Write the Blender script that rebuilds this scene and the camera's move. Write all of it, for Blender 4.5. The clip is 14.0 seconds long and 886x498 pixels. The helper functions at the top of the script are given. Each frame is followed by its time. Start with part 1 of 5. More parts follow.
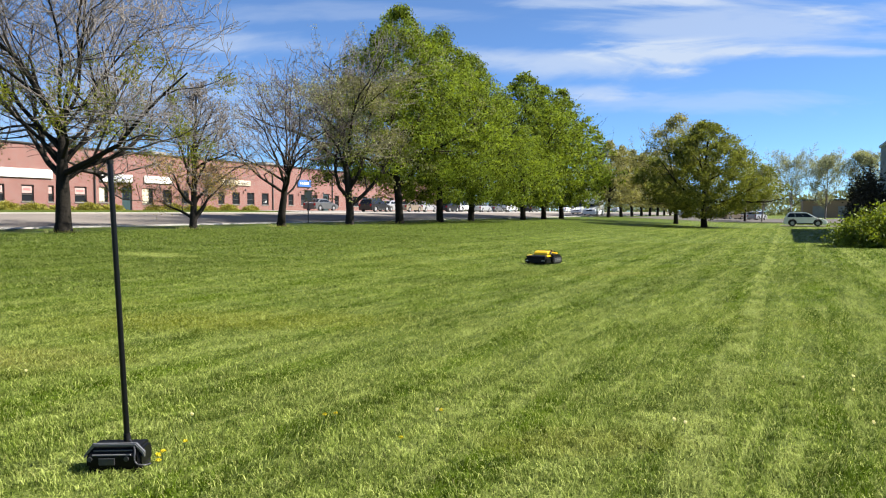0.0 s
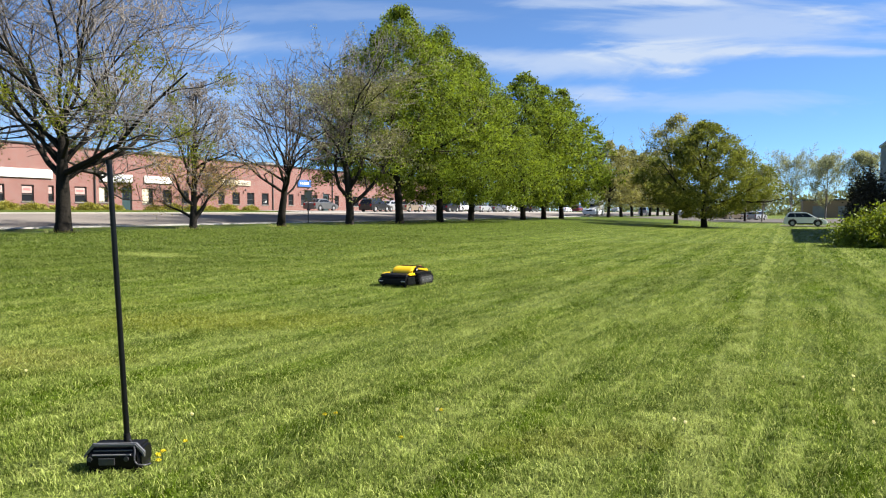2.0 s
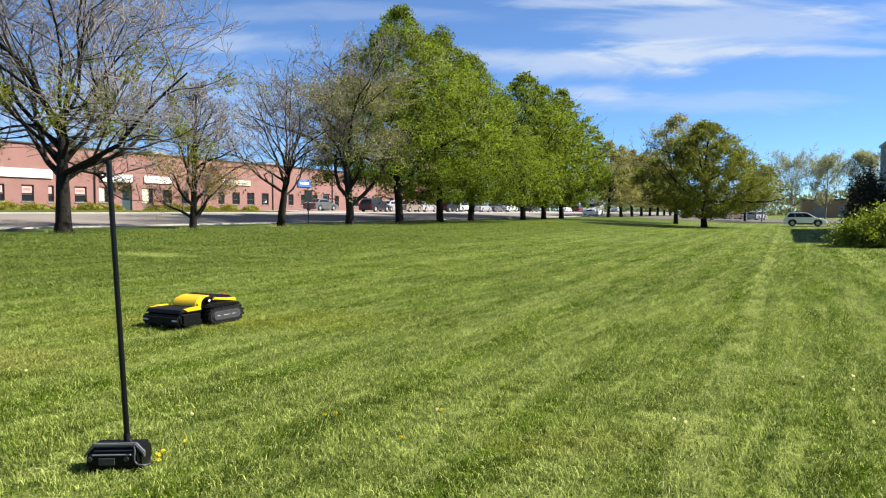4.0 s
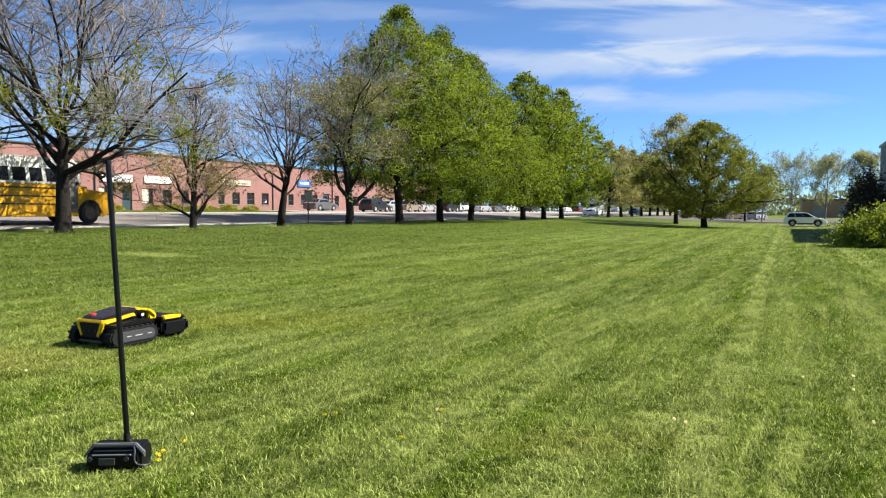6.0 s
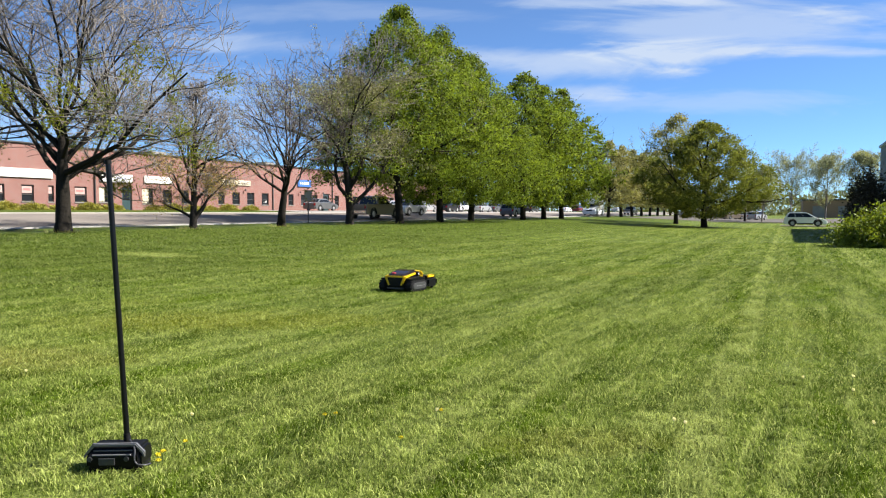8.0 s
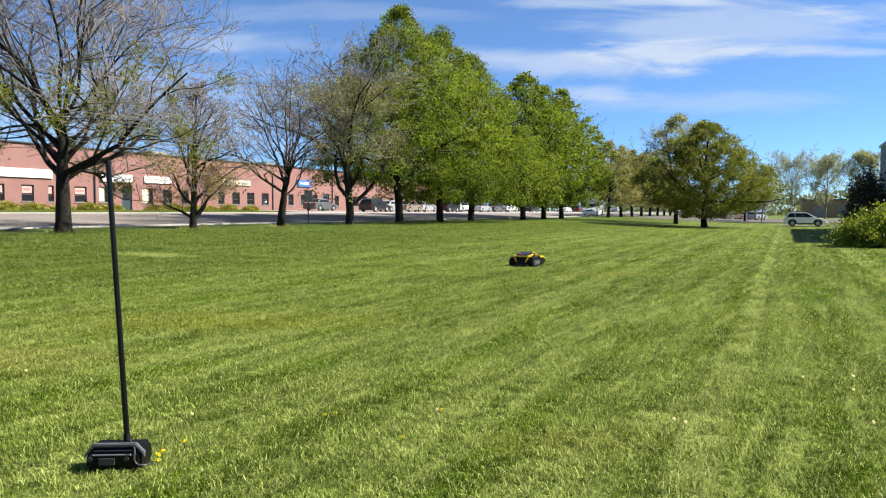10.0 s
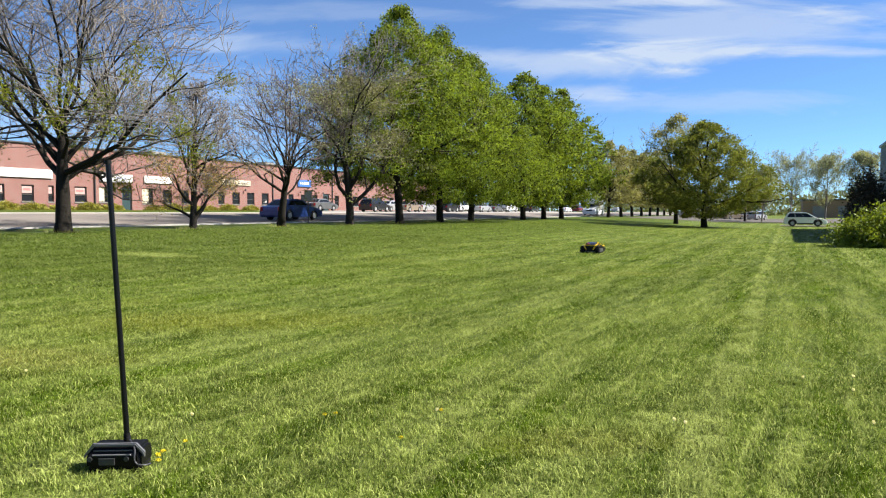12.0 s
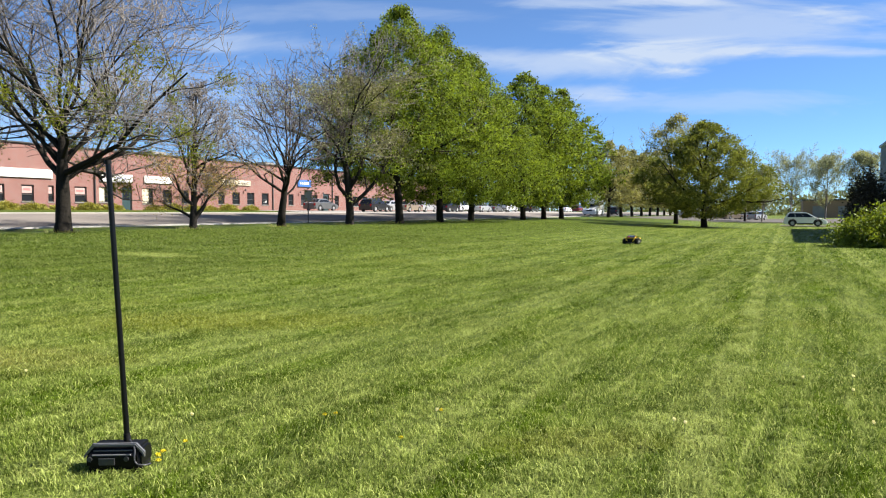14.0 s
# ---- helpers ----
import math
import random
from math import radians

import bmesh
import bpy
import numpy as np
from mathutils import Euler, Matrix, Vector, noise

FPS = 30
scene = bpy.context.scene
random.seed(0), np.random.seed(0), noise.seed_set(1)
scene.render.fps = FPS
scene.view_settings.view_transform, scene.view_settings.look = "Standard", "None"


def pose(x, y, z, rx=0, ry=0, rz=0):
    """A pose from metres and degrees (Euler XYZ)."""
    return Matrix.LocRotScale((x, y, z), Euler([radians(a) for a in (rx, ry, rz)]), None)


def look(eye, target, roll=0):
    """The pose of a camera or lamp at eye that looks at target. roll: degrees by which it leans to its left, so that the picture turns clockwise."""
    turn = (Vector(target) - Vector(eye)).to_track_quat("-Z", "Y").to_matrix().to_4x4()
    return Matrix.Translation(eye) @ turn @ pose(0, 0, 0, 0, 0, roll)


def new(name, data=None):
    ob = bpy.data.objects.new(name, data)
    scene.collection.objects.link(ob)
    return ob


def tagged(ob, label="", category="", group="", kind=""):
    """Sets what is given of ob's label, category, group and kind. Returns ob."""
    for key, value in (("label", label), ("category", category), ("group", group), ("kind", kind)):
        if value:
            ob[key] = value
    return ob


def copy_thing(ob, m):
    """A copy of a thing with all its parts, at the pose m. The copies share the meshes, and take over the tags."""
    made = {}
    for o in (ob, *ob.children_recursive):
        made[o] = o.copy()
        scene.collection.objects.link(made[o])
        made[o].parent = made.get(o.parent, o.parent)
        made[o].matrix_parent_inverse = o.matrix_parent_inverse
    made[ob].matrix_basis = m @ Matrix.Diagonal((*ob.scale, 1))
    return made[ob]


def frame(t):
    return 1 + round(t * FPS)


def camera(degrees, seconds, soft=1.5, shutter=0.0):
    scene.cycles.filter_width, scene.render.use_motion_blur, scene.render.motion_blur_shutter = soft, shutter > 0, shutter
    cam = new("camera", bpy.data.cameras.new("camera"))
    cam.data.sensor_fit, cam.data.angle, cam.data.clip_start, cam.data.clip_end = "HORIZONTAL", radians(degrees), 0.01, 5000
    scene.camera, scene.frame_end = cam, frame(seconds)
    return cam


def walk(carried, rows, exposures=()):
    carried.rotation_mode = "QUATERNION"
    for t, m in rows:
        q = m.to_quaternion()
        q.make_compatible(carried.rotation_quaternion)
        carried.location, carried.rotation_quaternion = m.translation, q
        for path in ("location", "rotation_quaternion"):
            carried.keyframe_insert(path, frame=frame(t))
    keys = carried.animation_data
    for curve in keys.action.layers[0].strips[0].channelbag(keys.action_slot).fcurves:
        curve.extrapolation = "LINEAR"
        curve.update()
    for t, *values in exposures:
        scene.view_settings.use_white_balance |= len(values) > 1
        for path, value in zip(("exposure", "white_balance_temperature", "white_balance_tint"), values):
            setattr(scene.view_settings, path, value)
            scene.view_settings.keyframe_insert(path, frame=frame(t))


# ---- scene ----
cam = camera(64, 14.0, soft=1.2, shutter=0.0)
EYE = (0.0, 0.0, 1.5)
VIEW = pose(*EYE, 90 - 2.97, 0, 0)
walk(cam, [(0.0, VIEW), (14.0, VIEW)], exposures=[(0.0, 1.52), (14.0, 1.52)])

# ---- plan: u runs along the street, p away from it towards the camera's left ----
STREET = radians(25.77)
U = Vector((math.sin(STREET), math.cos(STREET), 0))
V = Vector((-math.cos(STREET), math.sin(STREET), 0))


def smooth(a, b, x):
    t = min(1.0, max(0.0, (x - a) / (b - a)))
    return t * t * (3 - 2 * t)


def level(p):
    """Height of the land at p: the lawn rises gently to the street, the street to the brick building."""
    if p < 25.4:
        return 0.7 * smooth(5.0, 25.4, p)
    if p < 28.5:
        return 0.7 + 0.12 * (p - 25.4) / 3.1
    if p < 41.0:
        return 0.82 + 0.61 * (p - 28.5) / 12.5
    return 1.43 + 0.25 * smooth(41.0, 53.0, p)


def spot(u, p, lift=0.0):
    q = U * u + V * p
    return Vector((q.x, q.y, level(p) + lift))


def up_of(x, y):
    return level(V.x * x + V.y * y)


# ---- world and sun ----
SUN_AZ, SUN_EL = radians(3), radians(43)
sun_way = Vector((math.cos(SUN_AZ) * math.cos(SUN_EL), math.sin(SUN_AZ) * math.cos(SUN_EL), math.sin(SUN_EL)))
sun = new("sun", bpy.data.lights.new("sun", "SUN"))
sun.data.energy, sun.data.angle, sun.data.color = 5.0, radians(0.53), (1.0, 0.945, 0.86)
sun.matrix_world = look(sun_way * 60, (0, 0, 0))


CLOUD_BANKS = (
    (0.40, 0.258, 0.22, 0.045, 0.50), (0.17, 0.210, 0.15, 0.024, 0.60), (0.34, 0.222, 0.14, 0.016, 0.40), (0.56, 0.222, 0.14, 0.008, 0.55),
    (0.33, 0.150, 0.18, 0.016, 0.30), (0.21, 0.168, 0.055, 0.011, 0.5), (0.20, 0.290, 0.15, 0.010, 0.5), (0.62, 0.280, 0.10, 0.02, 0.4),
    (-0.22, 0.232, 0.15, 0.016, 0.30), (-0.12, 0.275, 0.2, 0.012, 0.2), (-0.52, 0.14, 0.35, 0.08, 0.35))


def make_world():
    world = bpy.data.worlds.new("sky")
    scene.world = world
    world.use_nodes = True
    nt = world.node_tree
    n, l = nt.nodes, nt.links
    n.clear()
    out, bg, sky = n.new("ShaderNodeOutputWorld"), n.new("ShaderNodeBackground"), n.new("ShaderNodeTexSky")
    sky.sky_type, sky.sun_disc = "NISHITA", False
    sky.sun_elevation, sky.sun_rotation = SUN_EL, radians(90) - SUN_AZ
    sky.air_density, sky.dust_density, sky.ozone_density = 0.65, 0.02, 4.0
    bg.inputs["Strength"].default_value = 0.052
    co, sep = n.new("ShaderNodeTexCoord"), n.new("ShaderNodeSeparateXYZ")
    l.new(co.outputs["Generated"], sep.inputs[0])

    def calc(op, a, b=None, c=None):
        m = n.new("ShaderNodeMath")
        m.operation = op
        for i, v in enumerate((a, b, c)):
            if v is None:
                continue
            if isinstance(v, (int, float)):
                m.inputs[i].default_value = v
            else:
                l.new(v, m.inputs[i])
        return m.outputs[0]

    def band(src, a, b, lo=0.0, hi=1.0):
        r = n.new("ShaderNodeMapRange")
        r.interpolation_type = "SMOOTHSTEP"
        for k, v in (("From Min", a), ("From Max", b), ("To Min", lo), ("To Max", hi)):
            r.inputs[k].default_value = v
        l.new(src, r.inputs[0])
        return r.outputs[0]

    def wisps(x, y, stretch, turn, scale, detail, bend):
        """Drawn-out cloud noise over two sky coordinates."""
        both, m, t = n.new("ShaderNodeCombineXYZ"), n.new("ShaderNodeMapping"), n.new("ShaderNodeTexNoise")
        l.new(x, both.inputs[0]), l.new(y, both.inputs[1]), l.new(both.outputs[0], m.inputs[0])
        m.vector_type = "TEXTURE"
        m.inputs["Rotation"].default_value[2], m.inputs["Scale"].default_value = radians(turn), (stretch, 1, 1)
        l.new(m.outputs[0], t.inputs[0])
        t.inputs["Scale"].default_value, t.inputs["Detail"].default_value = scale, detail
        t.inputs["Roughness"].default_value, t.inputs["Distortion"].default_value = 0.6, bend
        return t.outputs[0]

    # high cirrus overhead and behind
    high = calc("MAXIMUM", calc("ADD", sep.outputs[2], 0.06), 0.02)
    px, py = calc("DIVIDE", sep.outputs[0], high), calc("DIVIDE", sep.outputs[1], high)
    deep_y = calc("MAXIMUM", sep.outputs[1], 0.15)
    side, rise = calc("DIVIDE", sep.outputs[0], deep_y), calc("DIVIDE", sep.outputs[2], deep_y)
    veil = calc("MULTIPLY", band(wisps(px, py, 2.4, 14, 0.9, 7, 0.8), 0.46, 0.72), band(rise, 0.30, 0.5))
    # drawn-out banks low over the street: where, how wide and high, how thick
    fine = wisps(side, rise, 6.0, 3, 26.0, 8, 0.7)
    broad = wisps(side, rise, 4.0, -4, 9.0, 5, 1.0)
    amount = calc("MULTIPLY", veil, 0.7)
    edge = calc("ADD", calc("MULTIPLY", calc("SUBTRACT", broad, 0.5), 2.6), calc("MULTIPLY", calc("SUBTRACT", fine, 0.5), 2.6))
    for a, e, wide, tall, much in CLOUD_BANKS:
        dx, dy = calc("DIVIDE", calc("SUBTRACT", side, a), wide), calc("DIVIDE", calc("SUBTRACT", rise, e), tall)
        gone = calc("SQRT", calc("ADD", calc("MULTIPLY", dx, dx), calc("MULTIPLY", dy, dy)))
        amount = calc("ADD", amount, band(calc("ADD", gone, edge), 0.1, 1.35, much, 0.0))
    # a thin even haze
    amount = calc("MINIMUM", calc("ADD", amount, 0.08), 0.9)
    mix = n.new("ShaderNodeMix")
    mix.data_type = "RGBA"
    l.new(amount, mix.inputs["Factor"])
    deep = n.new("ShaderNodeVectorMath")
    deep.operation = "MULTIPLY"
    deep.inputs[1].default_value = (0.67, 0.97, 1.22)
    l.new(sky.outputs[0], deep.inputs[0])
    l.new(deep.outputs[0], mix.inputs["A"])
    mix.inputs["B"].default_value = (4.5, 5.2, 6.3, 1)
    l.new(mix.outputs["Result"], bg.inputs[0])
    l.new(bg.outputs[0], out.inputs[0])


make_world()


# ---- materials ----
def paint(name, base, rough=0.6, metal=0.0, vary=0.12, scale=6.0, fine=60.0, bump=0.0, spec=0.5, leaf=0.0, island=0.0):
    """Procedural surface: two scales of noise over the base colour, a little relief."""
    m = bpy.data.materials.new(name)
    m.use_nodes = True
    n, l = m.node_tree.nodes, m.node_tree.links
    b = n["Principled BSDF"]
    b.inputs["Roughness"].default_value, b.inputs["Metallic"].default_value = rough, metal
    b.inputs["Specular IOR Level"].default_value = spec
    co = n.new("ShaderNodeTexCoord")
    t1, t2 = n.new("ShaderNodeTexNoise"), n.new("ShaderNodeTexNoise")
    t1.inputs["Scale"].default_value, t2.inputs["Scale"].default_value = scale, fine
    t1.inputs["Detail"].default_value = 4
    l.new(co.outputs["Object"], t1.inputs[0]), l.new(co.outputs["Object"], t2.inputs[0])
    add = n.new("ShaderNodeMath")
    add.operation = "ADD"
    l.new(t1.outputs[0], add.inputs[0]), l.new(t2.outputs[0], add.inputs[1])
    source = add.outputs[0]
    if island:
        geo, more = n.new("ShaderNodeNewGeometry"), n.new("ShaderNodeMath")
        more.operation, more.inputs[1].default_value = "MULTIPLY_ADD", island
        l.new(geo.outputs["Random Per Island"], more.inputs[0]), l.new(source, more.inputs[2])
        shift = n.new("ShaderNodeMath")
        shift.operation, shift.inputs[1].default_value = "SUBTRACT", island / 2
        l.new(more.outputs[0], shift.inputs[0])
        source = shift.outputs[0]
    rg = n.new("ShaderNodeMapRange")
    rg.inputs["From Min"].default_value, rg.inputs["From Max"].default_value = 0.55, 1.45
    rg.inputs["To Min"].default_value, rg.inputs["To Max"].default_value = 1 - vary * 1.6, 1 + vary * 1.6
    l.new(source, rg.inputs[0])
    mx = n.new("ShaderNodeVectorMath")
    mx.operation = "SCALE"
    mx.inputs[0].default_value = base
    l.new(rg.outputs[0], mx.inputs["Scale"])
    l.new(mx.outputs[0], b.inputs["Base Color"])
    if bump:
        bp = n.new("ShaderNodeBump")
        bp.inputs["Strength"].default_value, bp.inputs["Distance"].default_value = bump, 0.02
        l.new(t2.outputs[0], bp.inputs["Height"]), l.new(bp.outputs[0], b.inputs["Normal"])
    if leaf:
        tr, ms, o = n.new("ShaderNodeBsdfTranslucent"), n.new("ShaderNodeMixShader"), n["Material Output"]
        gain = n.new("ShaderNodeVectorMath")
        gain.operation = "MULTIPLY"
        gain.inputs[1].default_value = (1.6, 1.5, 0.6)
        l.new(mx.outputs[0], gain.inputs[0])
        l.new(gain.outputs[0], tr.inputs[0])
        ms.inputs[0].default_value = leaf
        l.new(b.outputs[0], ms.inputs[1]), l.new(tr.outputs[0], ms.inputs[2]), l.new(ms.outputs[0], o.inputs[0])
    return m


def lawn_paint(name, blades):
    """Grass colours: mowing stripes along the street, curved passes across, yellow and pale patches, fine mottling."""
    m = bpy.data.materials.new(name)
    m.use_nodes = True
    n, l = m.node_tree.nodes, m.node_tree.links
    b, o = n["Principled BSDF"], n["Material Output"]
    b.inputs["Roughness"].default_value = 0.6
    b.inputs["Specular IOR Level"].default_value = 0.03
    co = n.new("ShaderNodeTexCoord")

    def mapped(rot, sc, loc=(0, 0, 0)):
        mp = n.new("ShaderNodeMapping")
        mp.vector_type = "TEXTURE"
        mp.inputs["Rotation"].default_value[2] = rot
        mp.inputs["Scale"].default_value, mp.inputs["Location"].default_value = sc, loc
        l.new(co.outputs["Object"], mp.inputs[0])
        return mp.outputs[0]

    def cloud(vec, sc, detail=3, rough=0.55, dist=0.0):
        t = n.new("ShaderNodeTexNoise")
        t.inputs["Scale"].default_value, t.inputs["Detail"].default_value = sc, detail
        t.inputs["Roughness"].default_value, t.inputs["Distortion"].default_value = rough, dist
        l.new(vec, t.inputs[0])
        return t.outputs[0]

    def ramp(src, a, c, lo=0.0, hi=1.0):
        r = n.new("ShaderNodeMapRange")
        r.interpolation_type = "SMOOTHSTEP"
        for k, v in (("From Min", a), ("From Max", c), ("To Min", lo), ("To Max", hi)):
            r.inputs[k].default_value = v
        l.new(src, r.inputs[0])
        return r.outputs[0]

    def blend(fac, a, c):
        x = n.new("ShaderNodeMix")
        x.data_type = "RGBA"
        for sock, v in ((x.inputs["Factor"], fac), (x.inputs["A"], a), (x.inputs["B"], c)):
            if isinstance(v, tuple):
                sock.default_value = (*v, 1)
            elif isinstance(v, float):
                sock.default_value = v
            else:
                l.new(v, sock)
        return x.outputs["Result"]

    def times(a, c):
        x = n.new("ShaderNodeMath")
        x.operation = "MULTIPLY"
        l.new(a, x.inputs[0])
        if isinstance(c, float):
            x.inputs[1].default_value = c
        else:
            l.new(c, x.inputs[1])
        return x.outputs[0]

    flat = mapped(0, (1, 1, 1e6))
    along = mapped(-STREET, (1, 16, 1e6))
    cross = mapped(radians(17), (9, 1, 1e6), (3, 1, 0))
    dark, mid, pale, yellow = GRASS_DARK, GRASS_MID, GRASS_PALE, GRASS_YELLOW
    # bare sheet takes darker colours, standing in for shade among the blades
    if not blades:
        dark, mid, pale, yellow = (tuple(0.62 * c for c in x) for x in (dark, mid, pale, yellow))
    side = n.new("ShaderNodeVectorMath")
    side.operation = "DOT_PRODUCT"
    side.inputs[1].default_value = V
    l.new(co.outputs["Object"], side.inputs[0])
    wobble = n.new("ShaderNodeMath")
    wobble.operation, wobble.inputs[1].default_value = "MULTIPLY_ADD", 0.5
    l.new(cloud(flat, 0.35, 2), wobble.inputs[0]), l.new(side.outputs["Value"], wobble.inputs[2])
    across = wobble.outputs[0]

    def swath(middle, half):
        gap = n.new("ShaderNodeMath")
        gap.operation, gap.inputs[1].default_value = "SUBTRACT", middle + 0.25
        l.new(across, gap.inputs[0])
        wide = n.new("ShaderNodeMath")
        wide.operation = "ABSOLUTE"
        l.new(gap.outputs[0], wide.inputs[0])
        return ramp(wide.outputs[0], half * 0.4, half, 1.0, 0.0)

    passes = n.new("ShaderNodeMath")
    passes.operation, passes.inputs[1].default_value = "MULTIPLY", 2 * math.pi / 1.15
    l.new(across, passes.inputs[0])
    wave = n.new("ShaderNodeMath")
    wave.operation = "SINE"
    l.new(passes.outputs[0], wave.inputs[0])
    col = blend(ramp(cloud(flat, 0.55, 4), 0.3, 0.65, 0.5, 1.0), dark, mid)
    col = blend(ramp(wave.outputs[0], -0.6, 0.9, 0.0, 0.22), col, pale)
    col = blend(ramp(cloud(along, 1.9, 3), 0.48, 0.60, 0, 0.26), col, pale)
    col = blend(ramp(cloud(mapped(-STREET, (1, 18, 1e6), (7, 2, 0)), 0.8, 2), 0.50, 0.60, 0, 0.35), col, dark)
    tracks = mapped(-STREET - 0.06, (1, 10, 1e6), (2, 5, 0))
    col = blend(ramp(cloud(tracks, 6.5, 4, 0.65, 0.3), 0.50, 0.63, 0, 0.48), col, pale)
    col = blend(ramp(cloud(tracks, 4.6, 4, 0.65, 0.3), 0.50, 0.62, 0, 0.54), col, dark)
    col = blend(ramp(cloud(cross, 0.9, 3, 0.5, 0.4), 0.5, 0.64, 0, 0.14), col, pale)
    col = blend(ramp(cloud(cross, 0.62, 3, 0.5, 0.4), 0.53, 0.68, 0, 0.2), col, dark)
    col = blend(ramp(cloud(flat, 0.33, 4), 0.56, 0.72, 0, 0.3), col, yellow)
    col = blend(ramp(cloud(flat, 3.0, 4), 0.5, 0.75, 0, 0.16), col, pale)
    for middle, half, much in ((0.45, 0.2, 0.72), (-2.1, 0.2, 0.6), (2.0, 0.3, 0.26), (3.7, 0.4, 0.24)):
        col = blend(times(times(swath(middle, half), ramp(cloud(flat, 1.6, 3), 0.35, 0.6)), much), col, pale)
    col = blend(ramp(across, 9.0, 17.0, 0.0, 0.5), col, dark)

    def blob(x, y, rx, ry, much, paint_of):
        place = n.new("ShaderNodeMapping")
        place.vector_type = "TEXTURE"
        place.inputs["Location"].default_value, place.inputs["Scale"].default_value = (x, y, 0), (rx, ry, 1e4)
        l.new(co.outputs["Object"], place.inputs[0])
        far = n.new("ShaderNodeVectorMath")
        far.operation = "LENGTH"
        l.new(place.outputs[0], far.inputs[0])
        rag = n.new("ShaderNodeMath")
        rag.operation, rag.inputs[1].default_value = "MULTIPLY_ADD", 1.1
        l.new(cloud(flat, 2.2, 4), rag.inputs[0]), l.new(far.outputs["Value"], rag.inputs[2])
        return blend(ramp(rag.outputs[0], 0.9, 1.75, much, 0.0), col, paint_of)

    tan = tuple(0.6 * a + 0.4 * b for a, b in zip(yellow, (0.32, 0.27, 0.10)))
    col = blob(-2.6, 9.7, 2.4, 1.0, 0.5, yellow)
    col = blob(-5.2, 7.0, 2.2, 0.9, 0.6, tan)
    col = blob(-3.9, 9.2, 1.6, 0.8, 0.35, yellow)
    col = blob(-7.7, 19.0, 1.2, 0.7, 0.7, pale)
    col = blob(4.4, 17.2, 1.5, 0.5, 0.4, tan)
    col = blob(1.68, 4.95, 0.42, 0.3, 0.7, pale)
    col = blob(0.9, 4.55, 0.8, 0.3, 0.35, tan)
    col = blend(ramp(cloud(flat, 7.5, 3, 0.6), 0.52, 0.68, 0, 0.15), col, pale)
    col = blend(ramp(cloud(flat, 5.0, 3, 0.6), 0.53, 0.66, 0, 0.42), col, dark)
    if blades:
        geo = n.new("ShaderNodeNewGeometry")
        rnd = geo.outputs["Random Per Island"]
        col = blend(ramp(rnd, 0.0, 0.5, 0.8, 0.0), col, dark)
        col = blend(ramp(rnd, 0.66, 0.93, 0.0, min(1.0, 0.3 + 0.7 * blades)), col, pale)
        col = blend(ramp(rnd, 0.965, 0.97, 0.0, 0.6), col, (0.19, 0.17, 0.075))
        tr, ms = n.new("ShaderNodeBsdfTranslucent"), n.new("ShaderNodeMixShader")
        l.new(col, tr.inputs[0])
        ms.inputs[0].default_value = 0.42
        l.new(b.outputs[0], ms.inputs[1]), l.new(tr.outputs[0], ms.inputs[2]), l.new(ms.outputs[0], o.inputs[0])
    else:
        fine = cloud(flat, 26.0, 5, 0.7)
        # hollows of the relief are coloured dark, like shade between blades
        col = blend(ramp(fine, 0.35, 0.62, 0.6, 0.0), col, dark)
        col = blend(ramp(cloud(flat, 11.0, 4, 0.7), 0.52, 0.75, 0.0, 0.6), col, pale)
        bp = n.new("ShaderNodeBump")
        bp.inputs["Strength"].default_value, bp.inputs["Distance"].default_value = 0.8, 0.06
        l.new(fine, bp.inputs["Height"]), l.new(bp.outputs[0], b.inputs["Normal"])
    l.new(col, b.inputs["Base Color"])
    return m


GRASS_DARK, GRASS_MID = (0.038, 0.068, 0.005), (0.124, 0.192, 0.010)
GRASS_PALE, GRASS_YELLOW = (0.45, 0.505, 0.15), (0.25, 0.255, 0.025)
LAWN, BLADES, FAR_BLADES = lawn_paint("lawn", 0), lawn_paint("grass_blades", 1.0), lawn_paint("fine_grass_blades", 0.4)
STREET_ASPHALT = paint("worn_asphalt", (0.172, 0.150, 0.130), 0.95, vary=0.18, scale=0.4, fine=25, bump=0.2, spec=0.12)
ASPHALT = paint("asphalt", (0.095, 0.085, 0.076), 0.95, vary=0.15, scale=0.4, fine=25, bump=0.2, spec=0.12)
CONCRETE = paint("concrete", (0.2176, 0.2048, 0.1856), 0.9, vary=0.15, scale=0.8, fine=20, bump=0.2)
TUFT = paint("tuft_grass", (0.27, 0.28, 0.11), 0.7, vary=0.25, scale=2, fine=9, leaf=0.3, island=0.9)
PALE_PAVING = paint("pale_paving", (0.3328, 0.3136, 0.288), 0.9, vary=0.12, scale=0.8, fine=20, bump=0.2)
BARK = paint("bark", (0.01792, 0.01536, 0.01216), 0.95, spec=0.1, vary=0.35, scale=3, fine=18, bump=0.9)
BROWN_TWIG = paint("brown_twig_bark", (0.1088, 0.08448, 0.06912), 0.95, vary=0.3, scale=3, fine=18)
TWIG = paint("twig_bark", (0.1664, 0.144, 0.1248), 0.95, vary=0.3, scale=3, fine=18)
BRANCH_BARK = paint("branch_bark", (0.0544, 0.04672, 0.03968), 0.95, spec=0.1, vary=0.3, scale=3, fine=18)
BARK_GREY = paint("grey_bark", (0.0224, 0.0192, 0.01664), 0.95, spec=0.1, vary=0.3, scale=3, fine=18, bump=0.8)
LEAF_LIME = paint("lime_leaves", (0.118, 0.160, 0.022), 0.55, spec=0.08, vary=0.55, scale=0.5, fine=2.0, leaf=0.4, island=0.9)
